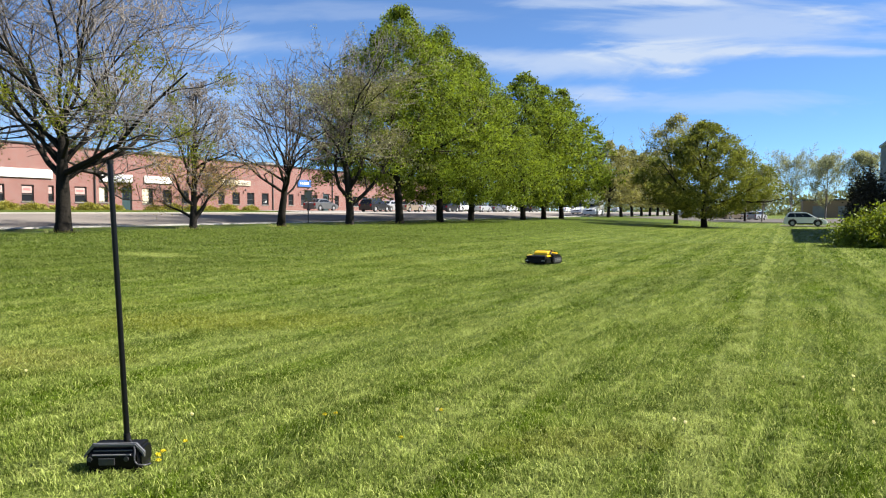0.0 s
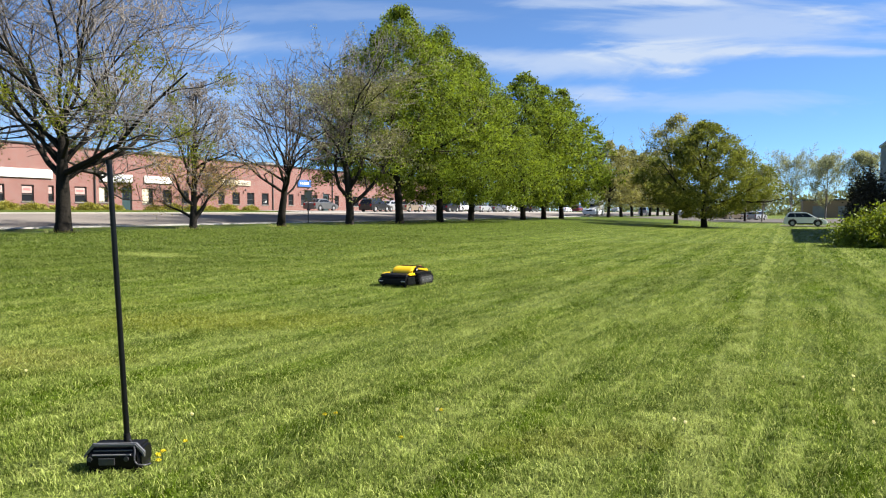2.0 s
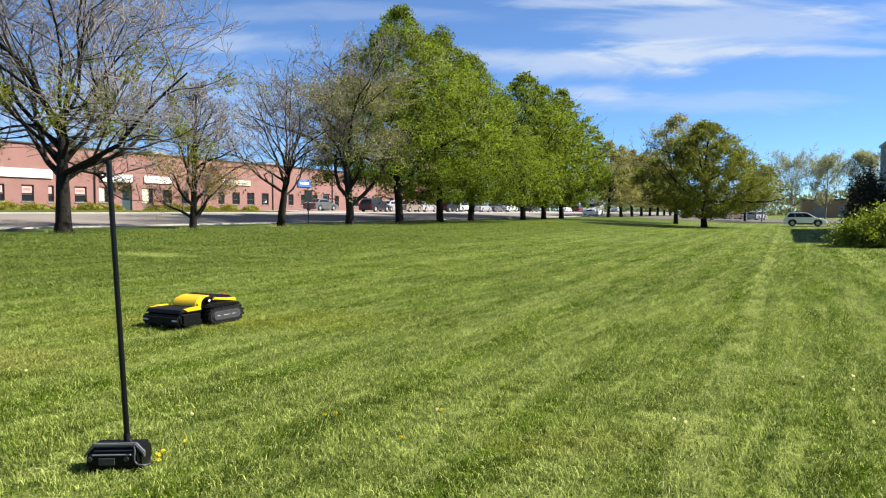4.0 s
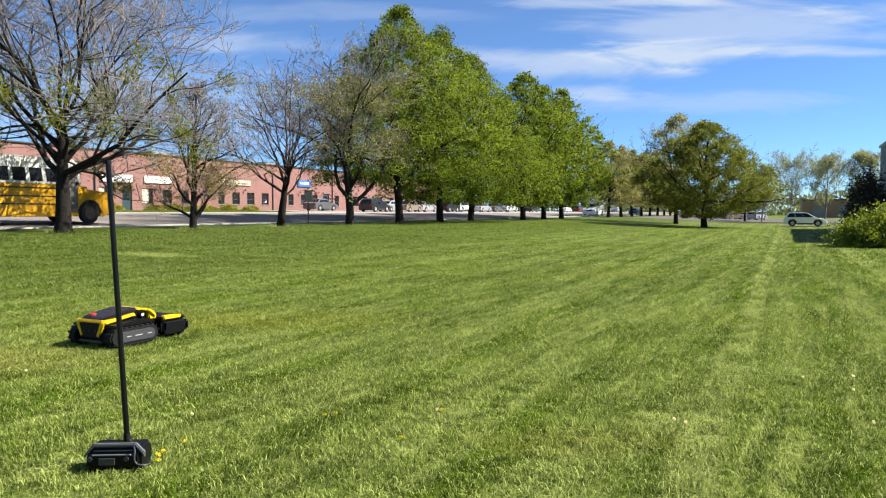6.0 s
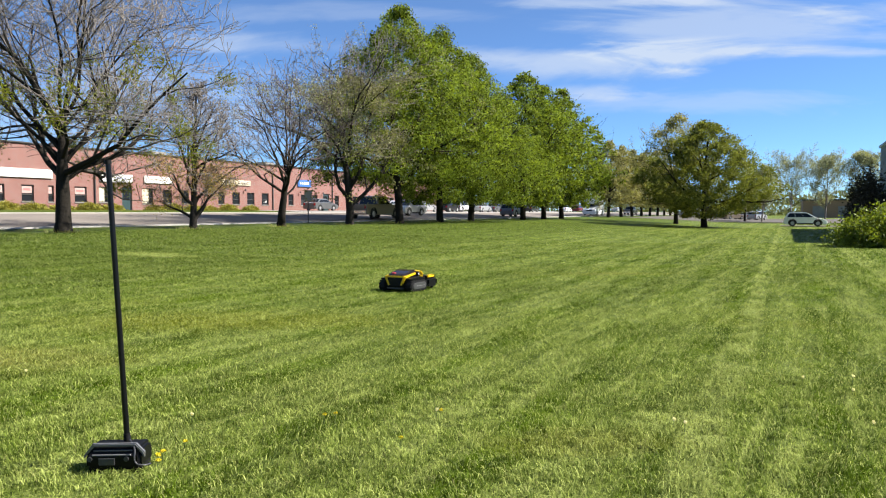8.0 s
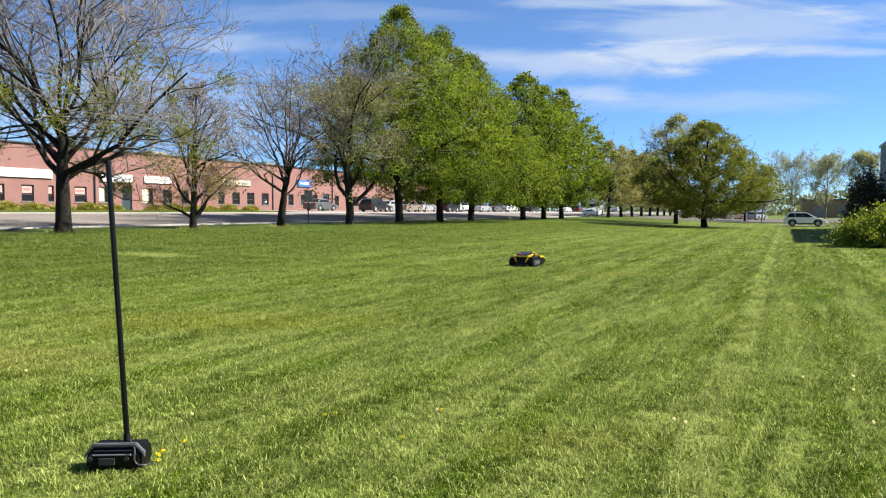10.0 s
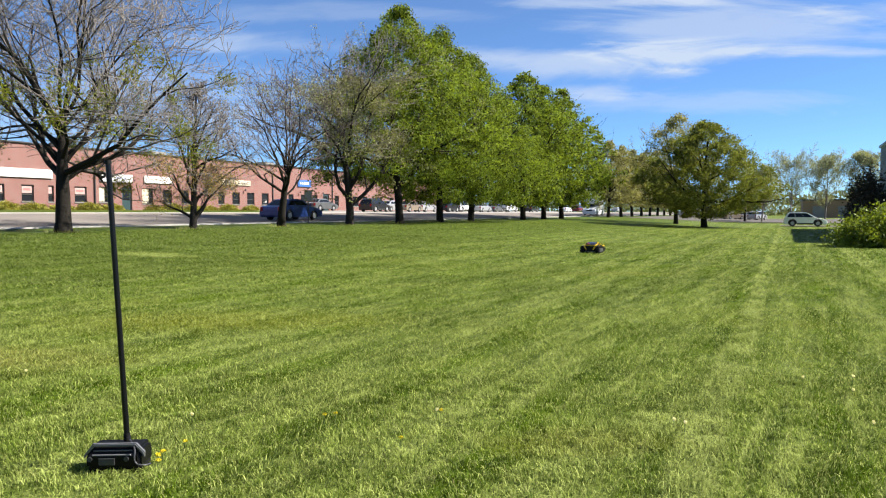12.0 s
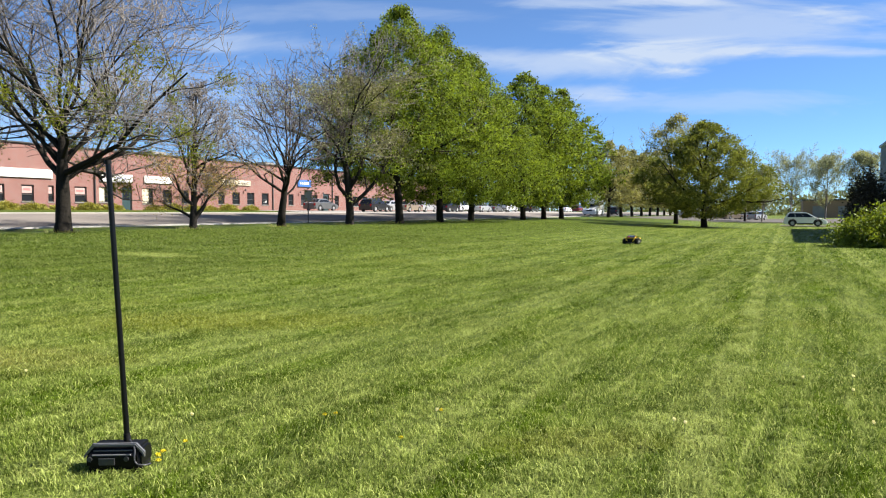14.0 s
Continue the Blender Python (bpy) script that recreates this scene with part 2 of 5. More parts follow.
LEAF_DEEP = paint("deep_leaves", (0.118, 0.136, 0.034), 0.6, spec=0.08, vary=0.3, scale=0.5, fine=2.0, leaf=0.45, island=0.9)
LEAF_OLIVE = paint("olive_leaves", (0.128, 0.1376, 0.0544), 0.65, spec=0.08, vary=0.25, scale=0.5, fine=2.0, leaf=0.35, island=0.9)
LEAF_GOLD = paint("new_leaves", (0.135, 0.150, 0.022), 0.65, spec=0.08, vary=0.25, scale=0.5, fine=2.0, leaf=0.4, island=0.9)
LEAF_SILVER = paint("silvery_leaves", (0.2176, 0.2176, 0.128), 0.65, spec=0.08, vary=0.3, scale=0.5, fine=2.0, leaf=0.3, island=0.9)
LEAF_SPRING = paint("spring_leaves", (0.205, 0.20, 0.095), 0.6, spec=0.08, vary=0.25, scale=0.5, fine=2.0, leaf=0.35, island=0.9)
LEAF_PALE = paint("pale_leaves", (0.256, 0.2752, 0.2048), 0.65, spec=0.08, vary=0.25, scale=0.5, fine=2.0, leaf=0.3, island=0.9)
LEAF_STRAW = paint("golden_leaves", (0.2304, 0.1792, 0.0704), 0.65, spec=0.08, vary=0.3, scale=0.5, fine=2.0, leaf=0.35, island=0.9)
LEAF_WALL = paint("wall_shrub_leaves", (0.2176, 0.2112, 0.0448), 0.65, spec=0.08, vary=0.3, scale=0.8, fine=4.0, leaf=0.3, island=0.9)
LEAF_BUSH = paint("bush_leaves", (0.1216, 0.16, 0.0192), 0.5, spec=0.2, vary=0.3, scale=1.5, fine=6.0, leaf=0.35, island=0.9)
# distant green paled and greyed: the air's haze is mixed into the colour
LEAF_FAR = paint("hazed_distant_leaves", (0.115, 0.130, 0.075), 0.7, spec=0.05, vary=0.25, scale=0.1, fine=1.0, leaf=0.3, island=0.9)
LEAF_DARK = paint("dark_leaves", (0.065, 0.055, 0.038), 0.65, spec=0.08, vary=0.3, scale=1.5, fine=6.0, island=0.9)
BRICK_TAN = paint("tan_brick", (0.2688, 0.1664, 0.096), 0.9, vary=0.12, scale=0.5, fine=14, bump=0.3)
WHITE = paint("white_panel", (0.688, 0.6708, 0.6364), 0.5, vary=0.05, scale=0.7)
CREAM = paint("cream_panel", (0.4836, 0.4368, 0.3276), 0.6, vary=0.05)
TRIM = paint("dark_trim", (0.05, 0.045, 0.045), 0.5, vary=0.1)
GLASS_DARK = paint("tinted_glass", (0.015, 0.017, 0.02), 0.08, vary=0.05, spec=0.3)
BLACK = paint("black_plastic", (0.004, 0.004, 0.0045), 0.42, spec=0.13, vary=0.15, scale=9, fine=300, bump=0.05)
RUBBER = paint("black_rubber", (0.006, 0.006, 0.006), 0.75, spec=0.2, vary=0.2, scale=9, fine=120, bump=0.15)
YELLOW = paint("yellow_paint", (0.624, 0.39, 0.00468), 0.33, vary=0.06, scale=8)
GREY = paint("grey_plastic", (0.04, 0.04, 0.043), 0.36, spec=0.4, vary=0.1, scale=12)
SMOKE = paint("smoked_cover", (0.016, 0.012, 0.016), 0.14, spec=0.4, vary=0.08)
RED = paint("red_plastic", (0.32, 0.02, 0.025), 0.35, vary=0.06)
STEEL = paint("painted_pole", (0.004, 0.004, 0.005), 0.3, spec=0.25, vary=0.15, scale=20)
PALE_INK = paint("pale_print", (0.429, 0.429, 0.429), 0.5, vary=0.05)


# ---- mesh helpers ----
def block(bm, size, at=(0, 0, 0), bevel=0.0, turn=None, seg=2):
    """A box added to bm, its edges rounded."""
    made = bmesh.ops.create_cube(bm, size=1.0)["verts"]
    bmesh.ops.scale(bm, vec=size, verts=made)
    if bevel:
        edges = list({e for v in made for e in v.link_edges})
        made = list({v for f in bmesh.ops.bevel(bm, geom=edges, offset=bevel, segments=seg, affect="EDGES", clamp_overlap=True)["faces"] for v in f.verts})
    if turn is not None:
        bmesh.ops.transform(bm, matrix=turn, verts=made)
    bmesh.ops.translate(bm, vec=at, verts=made)
    return made


def rod(bm, a, b, r0, r1=None, sides=12, caps=True):
    """A tapered round bar from a to b."""
    a, b = Vector(a), Vector(b)
    r1 = r0 if r1 is None else r1
    made = bmesh.ops.create_cone(bm, cap_ends=caps, segments=sides, radius1=r0, radius2=r1, depth=(b - a).length)["verts"]
    bmesh.ops.transform(bm, matrix=Matrix.Translation((a + b) / 2) @ (b - a).to_track_quat("Z", "Y").to_matrix().to_4x4(), verts=made)
    return made


def slab(bm, outline, y0, y1, bevel=0.0, seg=2):
    """An outline in x and z drawn out from y0 to y1, its rims rounded."""
    a = [bm.verts.new((x, y0, z)) for x, z in outline]
    b = [bm.verts.new((x, y1, z)) for x, z in outline]
    faces = [bm.faces.new(a), bm.faces.new(list(reversed(b)))]
    for i in range(len(a)):
        j = (i + 1) % len(a)
        bm.faces.new((a[j], a[i], b[i], b[j]))
    bmesh.ops.recalc_face_normals(bm, faces=list({f for v in a + b for f in v.link_faces}))
    if bevel:
        rims = list({e for f in faces for e in f.edges})
        bmesh.ops.bevel(bm, geom=rims, offset=bevel, segments=seg, affect="EDGES", clamp_overlap=True)
    return a + b


def mesh_of(name, bm, mats, soft=True, angle=35):
    me = bpy.data.meshes.new(name)
    bm.normal_update()
    bm.to_mesh(me)
    bm.free()
    for m in mats if isinstance(mats, (list, tuple)) else [mats]:
        me.materials.append(m)
    if soft:
        me.polygons.foreach_set("use_smooth", [True] * len(me.polygons))
        me.set_sharp_from_angle(angle=radians(angle))
    return me


def part(name, bm, material, parent=None, label="", at=None, soft=True):
    """Links a bmesh (or a mesh) as one object under a thing or a part."""
    me = bm if isinstance(bm, bpy.types.Mesh) else mesh_of(name, bm, material, soft)
    ob = new(name, me)
    if parent is not None:
        ob.parent = parent
    if at is not None:
        ob.matrix_basis = at if isinstance(at, Matrix) else Matrix.Translation(at)
    return tagged(ob, label)


def empty(name, m=None):
    ob = new(name)
    ob.empty_display_size = 0.2
    if m is not None:
        ob.matrix_basis = m
    return ob


def raw_mesh(name, verts, faces, material):
    """A mesh from numpy arrays: faces all of one corner count."""
    me = bpy.data.meshes.new(name)
    k = faces.shape[1]
    me.vertices.add(len(verts)), me.loops.add(faces.size), me.polygons.add(len(faces))
    me.vertices.foreach_set("co", verts.astype(np.float32).ravel())
    me.loops.foreach_set("vertex_index", faces.astype(np.int32).ravel())
    me.polygons.foreach_set("loop_start", np.arange(0, faces.size, k, dtype=np.int32))
    me.update(calc_edges=True)
    me.materials.append(material)
    return me


# ---- ground, street, lots ----
def strip(name, us, ps, material, lift, label, category):
    """A sheet over the land between given lines of u and p."""
    bm = bmesh.new()
    rows = [[bm.verts.new(spot(u, p, lift)) for p in ps] for u in us]
    for a, b in zip(rows, rows[1:]):
        for i in range(len(ps) - 1):
            bm.faces.new((a[i + 1], a[i], b[i], b[i + 1]))
    return tagged(part(name, bm, material), label, category, kind="structure")


def make_ground():
    us = [-2500, -600, -150, -60, -30] + list(range(-20, 100, 4)) + [110, 140, 200, 400, 900, 2500]
    ps = [-2500, -600, -150, -60, -20, 0] + [5 + i for i in range(21)] + [28.5, 32, 36, 41, 44, 47, 50, 53, 60, 100, 300, 900, 2500]
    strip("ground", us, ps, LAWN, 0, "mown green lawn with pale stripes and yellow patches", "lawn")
    us = [-600, -150, -40] + list(range(-20, 160, 10)) + [200, 400, 900]
    strip("road", us, [28.6, 31, 34, 37, 40.6], STREET_ASPHALT, 0.02, "worn grey asphalt street beside the lawn", "road")
    for name, p0, p1 in (("kerb", 28.3, 28.62), ("kerb_2", 40.58, 40.78)):
        bm = bmesh.new()
        for a, b in zip(us, us[1:]):
            lo = [spot(a, p0, -0.1), spot(a, p0, 0.06), spot(a, p1, 0.06), spot(a, p1, -0.1)]
            hi = [spot(b, p0, -0.1), spot(b, p0, 0.06), spot(b, p1, 0.06), spot(b, p1, -0.1)]
            lo, hi = [bm.verts.new(v) for v in lo], [bm.verts.new(v) for v in hi]
            for i in range(3):
                bm.faces.new((lo[i], lo[i + 1], hi[i + 1], hi[i]))
        tagged(part("kerb", bm, PALE_PAVING, soft=False), "pale concrete kerb along the street", "kerb", kind="structure")
    strip("driveway", [82.5, 85, 89.5], [-60, -20, -8, -3, -0.5, 0.5], ASPHALT, 0.03, "grey asphalt driveway beside the lawn", "driveway")
    strip("pavement", us, [41.4, 42.2, 43.0], PALE_PAVING, 0.04, "pale concrete pavement along the street", "pavement")
    strip("parking_lot", [112, 120, 130, 150, 175], [-60, -20, 0, 5, 10, 15, 20, 23], ASPHALT, 0.03, "grey asphalt parking lot behind the lawn", "parking lot")
    strip("forecourt", [60, 80, 100, 140, 170], [43, 46, 49, 52.5], CONCRETE, 0.03, "pale concrete forecourt with parked cars", "parking lot")


make_ground()


def ripple(rng, x, y, cell):
    """Smooth random hills over the plan, 0 to 1, about one cell across."""
    hills = rng.uniform(0, 1, (257, 257))
    gx, gy = x / cell + 1000.37, y / cell + 1000.71
    i, j = np.floor(gx).astype(int), np.floor(gy).astype(int)
    fx, fy = gx - i, gy - j
    fx, fy = fx * fx * (3 - 2 * fx), fy * fy * (3 - 2 * fy)
    i, j = i % 256, j % 256
    low = hills[i, j] * (1 - fx) + hills[i + 1, j] * fx
    return low * (1 - fy) + (hills[i, j + 1] * (1 - fx) + hills[i + 1, j + 1] * fx) * fy


def make_grass(seed):
    """Grass blades in depth bands, fewer and broader with distance, leaning together in tussocks."""
    rng = np.random.default_rng(seed)
    for near, far, per_m2, wide, tall in ((3.2, 6.5, 8300, 0.0056, 0.036), (6.5, 11, 5200, 0.009, 0.038), (11, 20, 1500, 0.014, 0.044), (20, 34, 340, 0.028, 0.044), (34, 66, 42, 0.06, 0.04)):
        count = int((far ** 2 - near ** 2) * 0.67 * per_m2)
        d = np.sqrt(rng.uniform(near ** 2, far ** 2, count))
        x, y = d * rng.uniform(-0.67, 0.67, count), d
        patch, tuft = ripple(rng, x, y, 0.55), ripple(rng, x, y, 0.11 if far < 7 else 0.17)
        keep = rng.uniform(0, 1, count) < 0.2 + 0.4 * patch + 0.9 * tuft
        x, y, patch, tuft = x[keep], y[keep], patch[keep], tuft[keep]
        count = len(x)
        p = V.x * x + V.y * y
        t = np.clip((p - 5.0) / 20.4, 0, 1)
        z = 0.7 * t * t * (3 - 2 * t)
        h = tall * rng.lognormal(-0.1, 0.3, count) * (0.42 + 0.3 * patch + 0.9 * tuft)
        a = rng.uniform(0, 2 * np.pi, count)
        lean = rng.uniform(0.4, 1.5, count) * h
        la = 9.0 * ripple(rng, x, y, 0.16) + rng.normal(0, 1.5, count)
        w = wide * rng.uniform(0.6, 1.3, count)
        sx, sy = np.cos(a) * w / 2, np.sin(a) * w / 2
        lx, ly = np.cos(la) * lean, np.sin(la) * lean
        tip = np.stack((x + lx, y + ly, z + h * (1 - 0.3 * (lean / h) ** 1.3)), 1)
        left, right = np.stack((x - sx, y - sy, z - 0.005), 1), np.stack((x + sx, y + sy, z - 0.005), 1)
        if far < 7:
            v = np.stack((left, right, np.stack((x + sx * 0.8 + lx * 0.35, y + sy * 0.8 + ly * 0.35, z + h * 0.6), 1),
                          np.stack((x - sx * 0.8 + lx * 0.35, y - sy * 0.8 + ly * 0.35, z + h * 0.6), 1), tip), 1)
            base = np.arange(count)[:, None] * 5
            f = np.concatenate((base + [0, 1, 2], base + [0, 2, 3], base + [3, 2, 4]), 0)
        else:
            v = np.stack((left, right, tip), 1)
            f = np.arange(count * 3).reshape(-1, 3)
        ob = new("grass", raw_mesh("grass", v.reshape(-1, 3), f, BLADES if far < 12 else FAR_BLADES))
        tagged(ob, "short green lawn grass blades with paler tips", "grass", kind="stuff")


make_grass(4)


def make_tufts(seed):
    """Longer pale grass that the mower leaves at the feet of the street trees."""
    rng = np.random.default_rng(seed)
    for n in (0, 1, 2, 3, 4, 5, 6):
        foot = spot(18.5 + 6.5 * n, 25.4)
        count = 170
        a, r = rng.uniform(0, 2 * np.pi, count), rng.uniform(0.36, 0.62, count)
        x, y = foot.x + r * np.cos(a), foot.y + r * np.sin(a)
        h, w, t = rng.uniform(0.08, 0.2, count), rng.uniform(0.012, 0.03, count), rng.uniform(0, 2 * np.pi, count)
        z = np.full(count, foot.z - 0.02)
        sx, sy = np.cos(t) * w, np.sin(t) * w
        lx, ly = np.cos(a) * h * 0.6, np.sin(a) * h * 0.6
        v = np.stack((np.stack((x - sx, y - sy, z), 1), np.stack((x + sx, y + sy, z), 1), np.stack((x + lx, y + ly, z + h), 1)), 1).reshape(-1, 3)
        tuft = new("grass_tuft", raw_mesh("grass_tuft", v, np.arange(count * 3).reshape(-1, 3), TUFT))
        tagged(tuft, "ring of longer pale grass round a tree trunk", "grass", kind="stuff")


make_tufts(6)


# ---- trees ----
def limb_mesh(name, limbs, material):
    """Tapered tubes along the limbs: each is a list of (point, radius)."""
    vs, fs, at = [], [], 0
    for line in limbs:
        k = 8 if line[0][1] > 0.12 else 5 if line[0][1] > 0.03 else 3
        pts = np.array([q for q, r in line])
        rad = np.array([r for q, r in line])
        way = np.gradient(pts, axis=0)
        way /= np.linalg.norm(way, axis=1)[:, None] + 1e-9
        side = np.cross(way, [0.31, 0.87, 0.11])
        side /= np.linalg.norm(side, axis=1)[:, None] + 1e-9
        other = np.cross(way, side)
        ang = np.arange(k) * 2 * np.pi / k
        ring = pts[:, None] + rad[:, None, None] * (np.cos(ang)[None, :, None] * side[:, None] + np.sin(ang)[None, :, None] * other[:, None])
        vs.append(ring.reshape(-1, 3))
        for i in range(len(line) - 1):
            for j in range(k):
                a, b = at + i * k + j, at + i * k + (j + 1) % k
                fs.append((a, b, b + k, a + k))
        at += len(line) * k
    me = raw_mesh(name, np.concatenate(vs), np.array(fs), material)
    me.polygons.foreach_set("use_smooth", [True] * len(me.polygons))
    return me


def leaf_mesh(name, spots, size, material, rng, spread, corners=4):
    """Diamond or three-cornered leaves round given spots."""
    count = len(spots)
    c = spots + rng.normal(0, spread, (count, 3))
    a = rng.normal(0, 1, (count, 3))
    a /= np.linalg.norm(a, axis=1)[:, None]
    b = np.cross(a, rng.normal(0, 1, (count, 3)))
    b /= np.linalg.norm(b, axis=1)[:, None]
    s = size * rng.uniform(0.6, 1.35, count)[:, None]
    v = np.stack((c - a * s, c + b * s * 0.6, c + a * s, c - b * s * 0.6)[:corners], 1).reshape(-1, 3)
    f = np.arange(count * corners).reshape(-1, corners)
    return raw_mesh(name, v, f, material)


def grow(rng, height, trunk, radius, fork, envelope, limbs=7, levels=3, twigs=5, lift=0.5, wander=0.12, top=0.86):
    """Trunk, limbs and twigs inside an envelope: envelope(h) gives the crown's radius at the share h of the height."""
    lines, depths, tips = [], [], []

    def run(start, way, length, r, depth, steps):
        pts, q, d = [(start.copy(), r)], start.copy(), way.copy()
        for i in range(steps):
            d = d + Vector(rng.normal(0, wander if depth else 0.035, 3)) + Vector((0, 0, 0.05 * lift if depth else 0))
            if depth and d.z < 0:
                d.z *= 0.3
            d.normalize()
            q = q + d * (length / steps)
            pts.append((q.copy(), max(0.011, r * (1 - (0.75 if depth else 0.85 if top > 0.7 else 0.55) * (i + 1) / steps))))
        lines.append(pts)
        depths.append(depth)
        return pts

    main = run(Vector((0, 0, -0.1)), Vector((0, 0, 1)), height * top, trunk, 0, 9)
    main[0] = (main[0][0], trunk * 1.22)
    main.insert(1, (main[0][0] + Vector((0, 0, 0.35)), trunk * 1.03))

    def branch(line, depth, count, lo, hi):
        for i in range(count):
            f = lo + (hi - lo) * ((i + rng.uniform(0.1, 0.9)) / count)
            k = f * (len(line) - 1)
            a, b = line[int(k)], line[min(int(k) + 1, len(line) - 1)]
            q = a[0].lerp(b[0], k - int(k))
            r = a[1] + (b[1] - a[1]) * (k - int(k))
            grain = (b[0] - a[0]).normalized() if b is not a else (line[-1][0] - line[-2][0]).normalized()
            turn = i * 2.4 + rng.uniform(-0.5, 0.5) + depth
            if depth == 1:
                side = Vector((math.cos(turn), math.sin(turn), 0))
                share = max(0.0, (q.z / height - fork) / (1 - fork))
                rise = lift + 0.5 * share + rng.uniform(-0.15, 0.2)
                reach = envelope(min(1.0, q.z / height + 0.12)) * rng.uniform(0.8, 1.1)
                if top < 0.7:
                    rise = lift * (0.45 + 1.6 * (i + 0.5) / count) + rng.uniform(-0.1, 0.15)
                    reach = min(envelope(0.5) * 1.15 * rng.uniform(0.9, 1.1), (height - q.z) / max(0.3, rise) * 0.95)
                way, length, rr = (side + Vector((0, 0, rise))).normalized(), max(0.5, reach * math.sqrt(1 + rise * rise * 0.7)), min(r * 0.62, 0.03 + 0.03 * reach) if top > 0.7 else r * rng.uniform(0.36, 0.6)
            else:
                side = grain.orthogonal().normalized()
                side.rotate(Matrix.Rotation(turn, 3, grain))
                way = (grain * rng.uniform(0.55, 1.0) + side * rng.uniform(0.6, 1.0) + Vector((0, 0, 0.25 * lift))).normalized()
                span = sum(((y[0] - x[0]).length for x, y in zip(line, line[1:])))
                length, rr = span * rng.uniform(0.42, 0.75) * (1.15 - 0.5 * f), max(0.011, r * (0.62 if top < 0.7 else 0.5))
            pts = run(q, way, length, rr, depth, 5 if depth == 1 else 4 if depth == 2 else 3)
            if depth < levels:
                branch(pts, depth + 1, twigs + (4 if depth == 1 and top < 0.7 else 2 if depth == 1 else 0), 0.22, 0.98)
            if depth >= 2:
                tips.extend(np.array(z[0]) for z in pts[1:])
    branch(main, 1, limbs, min(0.8, fork / top), 0.97 if top > 0.7 else 1.0)
    return lines, depths, np.array(tips)


def leafy_spots(rng, height, envelope, bottom, clumps, per):
    """Spots for leaves in clumps near the crown's outside, uneven, with gaps."""
    out, lean = [], rng.uniform(0, 6.28)
    while len(out) < clumps:
        h = rng.uniform(bottom, 1.0)
        a = rng.uniform(0, 2 * np.pi)
        bulge = 1 + 0.13 * math.sin(3 * a + 9 * h + lean) + 0.12 * math.sin(7 * a - 14 * h + 2 * lean) + 0.08 * math.sin(2 * a + 25 * h)
        r = envelope(h) * bulge * math.sqrt(rng.uniform(0.16, 1.0))
        if rng.uniform() > 0.15 + envelope(h) / max(envelope(x / 10) for x in range(11)):
            continue
        out.append((r * math.cos(a), r * math.sin(a), h * height))
    out = np.array(out)
    drop = np.clip(rng.normal(0, 1, (clumps, per, 3)), -1.5, 1.5) * np.array([0.27, 0.27, 0.20])
    return (out[:, None] + drop).reshape(-1, 3)


def ovate(radius, low, peak, power=1.35):
    """Crown radius by height share: from nothing at low to its widest at peak, pointed above."""
    def shape(h):
        if h <= low:
            return 0.0
        if h < peak:
            return radius * math.sqrt((h - low) / (peak - low))
        return radius * max(0.0, 1 - ((h - peak) / (1.02 - peak)) ** power)
    return shape


def bunches(rng, tips, height, groups, count, low=0.16, high=0.5):
    """Picks twig tips in groups, so that leaves sit in tufts."""
    pool = tips[(tips[:, 2] > low * height) & (tips[:, 2] < high * height)]
    centres = pool[rng.integers(0, len(pool), groups)]
    return centres[rng.integers(0, groups, count)] + rng.normal(0, 0.17, (count, 3))


def tree(name, place, height, trunk, shape, bark, leaf, label, seed, fork=0.22, limbs=8, levels=3, twigs=4, lift=0.6, clumps=0, per=40, bottom=0.2,
         on_twigs=0, size=0.11, turn=0.0, second=None, top=0.86, spread=0.16, tufts=0, twig=None, wander=0.12, low=0.16, high=0.5):
    rng = np.random.default_rng(seed)
    ob = empty(name, Matrix.Translation(place) @ pose(0, 0, 0, 0, 0, turn))
    tagged(ob, label, "tree", group="street trees")
    lines, depths, tips = grow(rng, height, trunk, 0, fork, shape, limbs, levels, twigs, lift, wander, top)
    part("trunk", limb_mesh("trunk", lines[:1], bark), None, ob)
    for line, depth in zip(lines, depths):
        if depth == 1:
            part("limb", limb_mesh("limb", [line], bark), None, ob)
    for name, these, skin in (("branchwork", (2,), BRANCH_BARK if twig else bark), ("twigwork", (3, 4), twig or bark)):
        fine = [line for line, depth in zip(lines, depths) if depth in these]
        if fine:
            tagged(part(name, limb_mesh(name, fine, skin), None, ob), kind="stuff")
    if clumps:
        part("crown", leaf_mesh("crown", leafy_spots(rng, height, shape, bottom, clumps, per), size, leaf, rng, 0.05), None, ob)
    if on_twigs and len(tips):
        picks = tips[rng.integers(0, len(tips), on_twigs)] if not tufts else bunches(rng, tips, height, tufts, on_twigs, low, high)
        part("foliage", leaf_mesh("foliage", picks, size, second or leaf, rng, spread, 3), None, ob)
    return ob


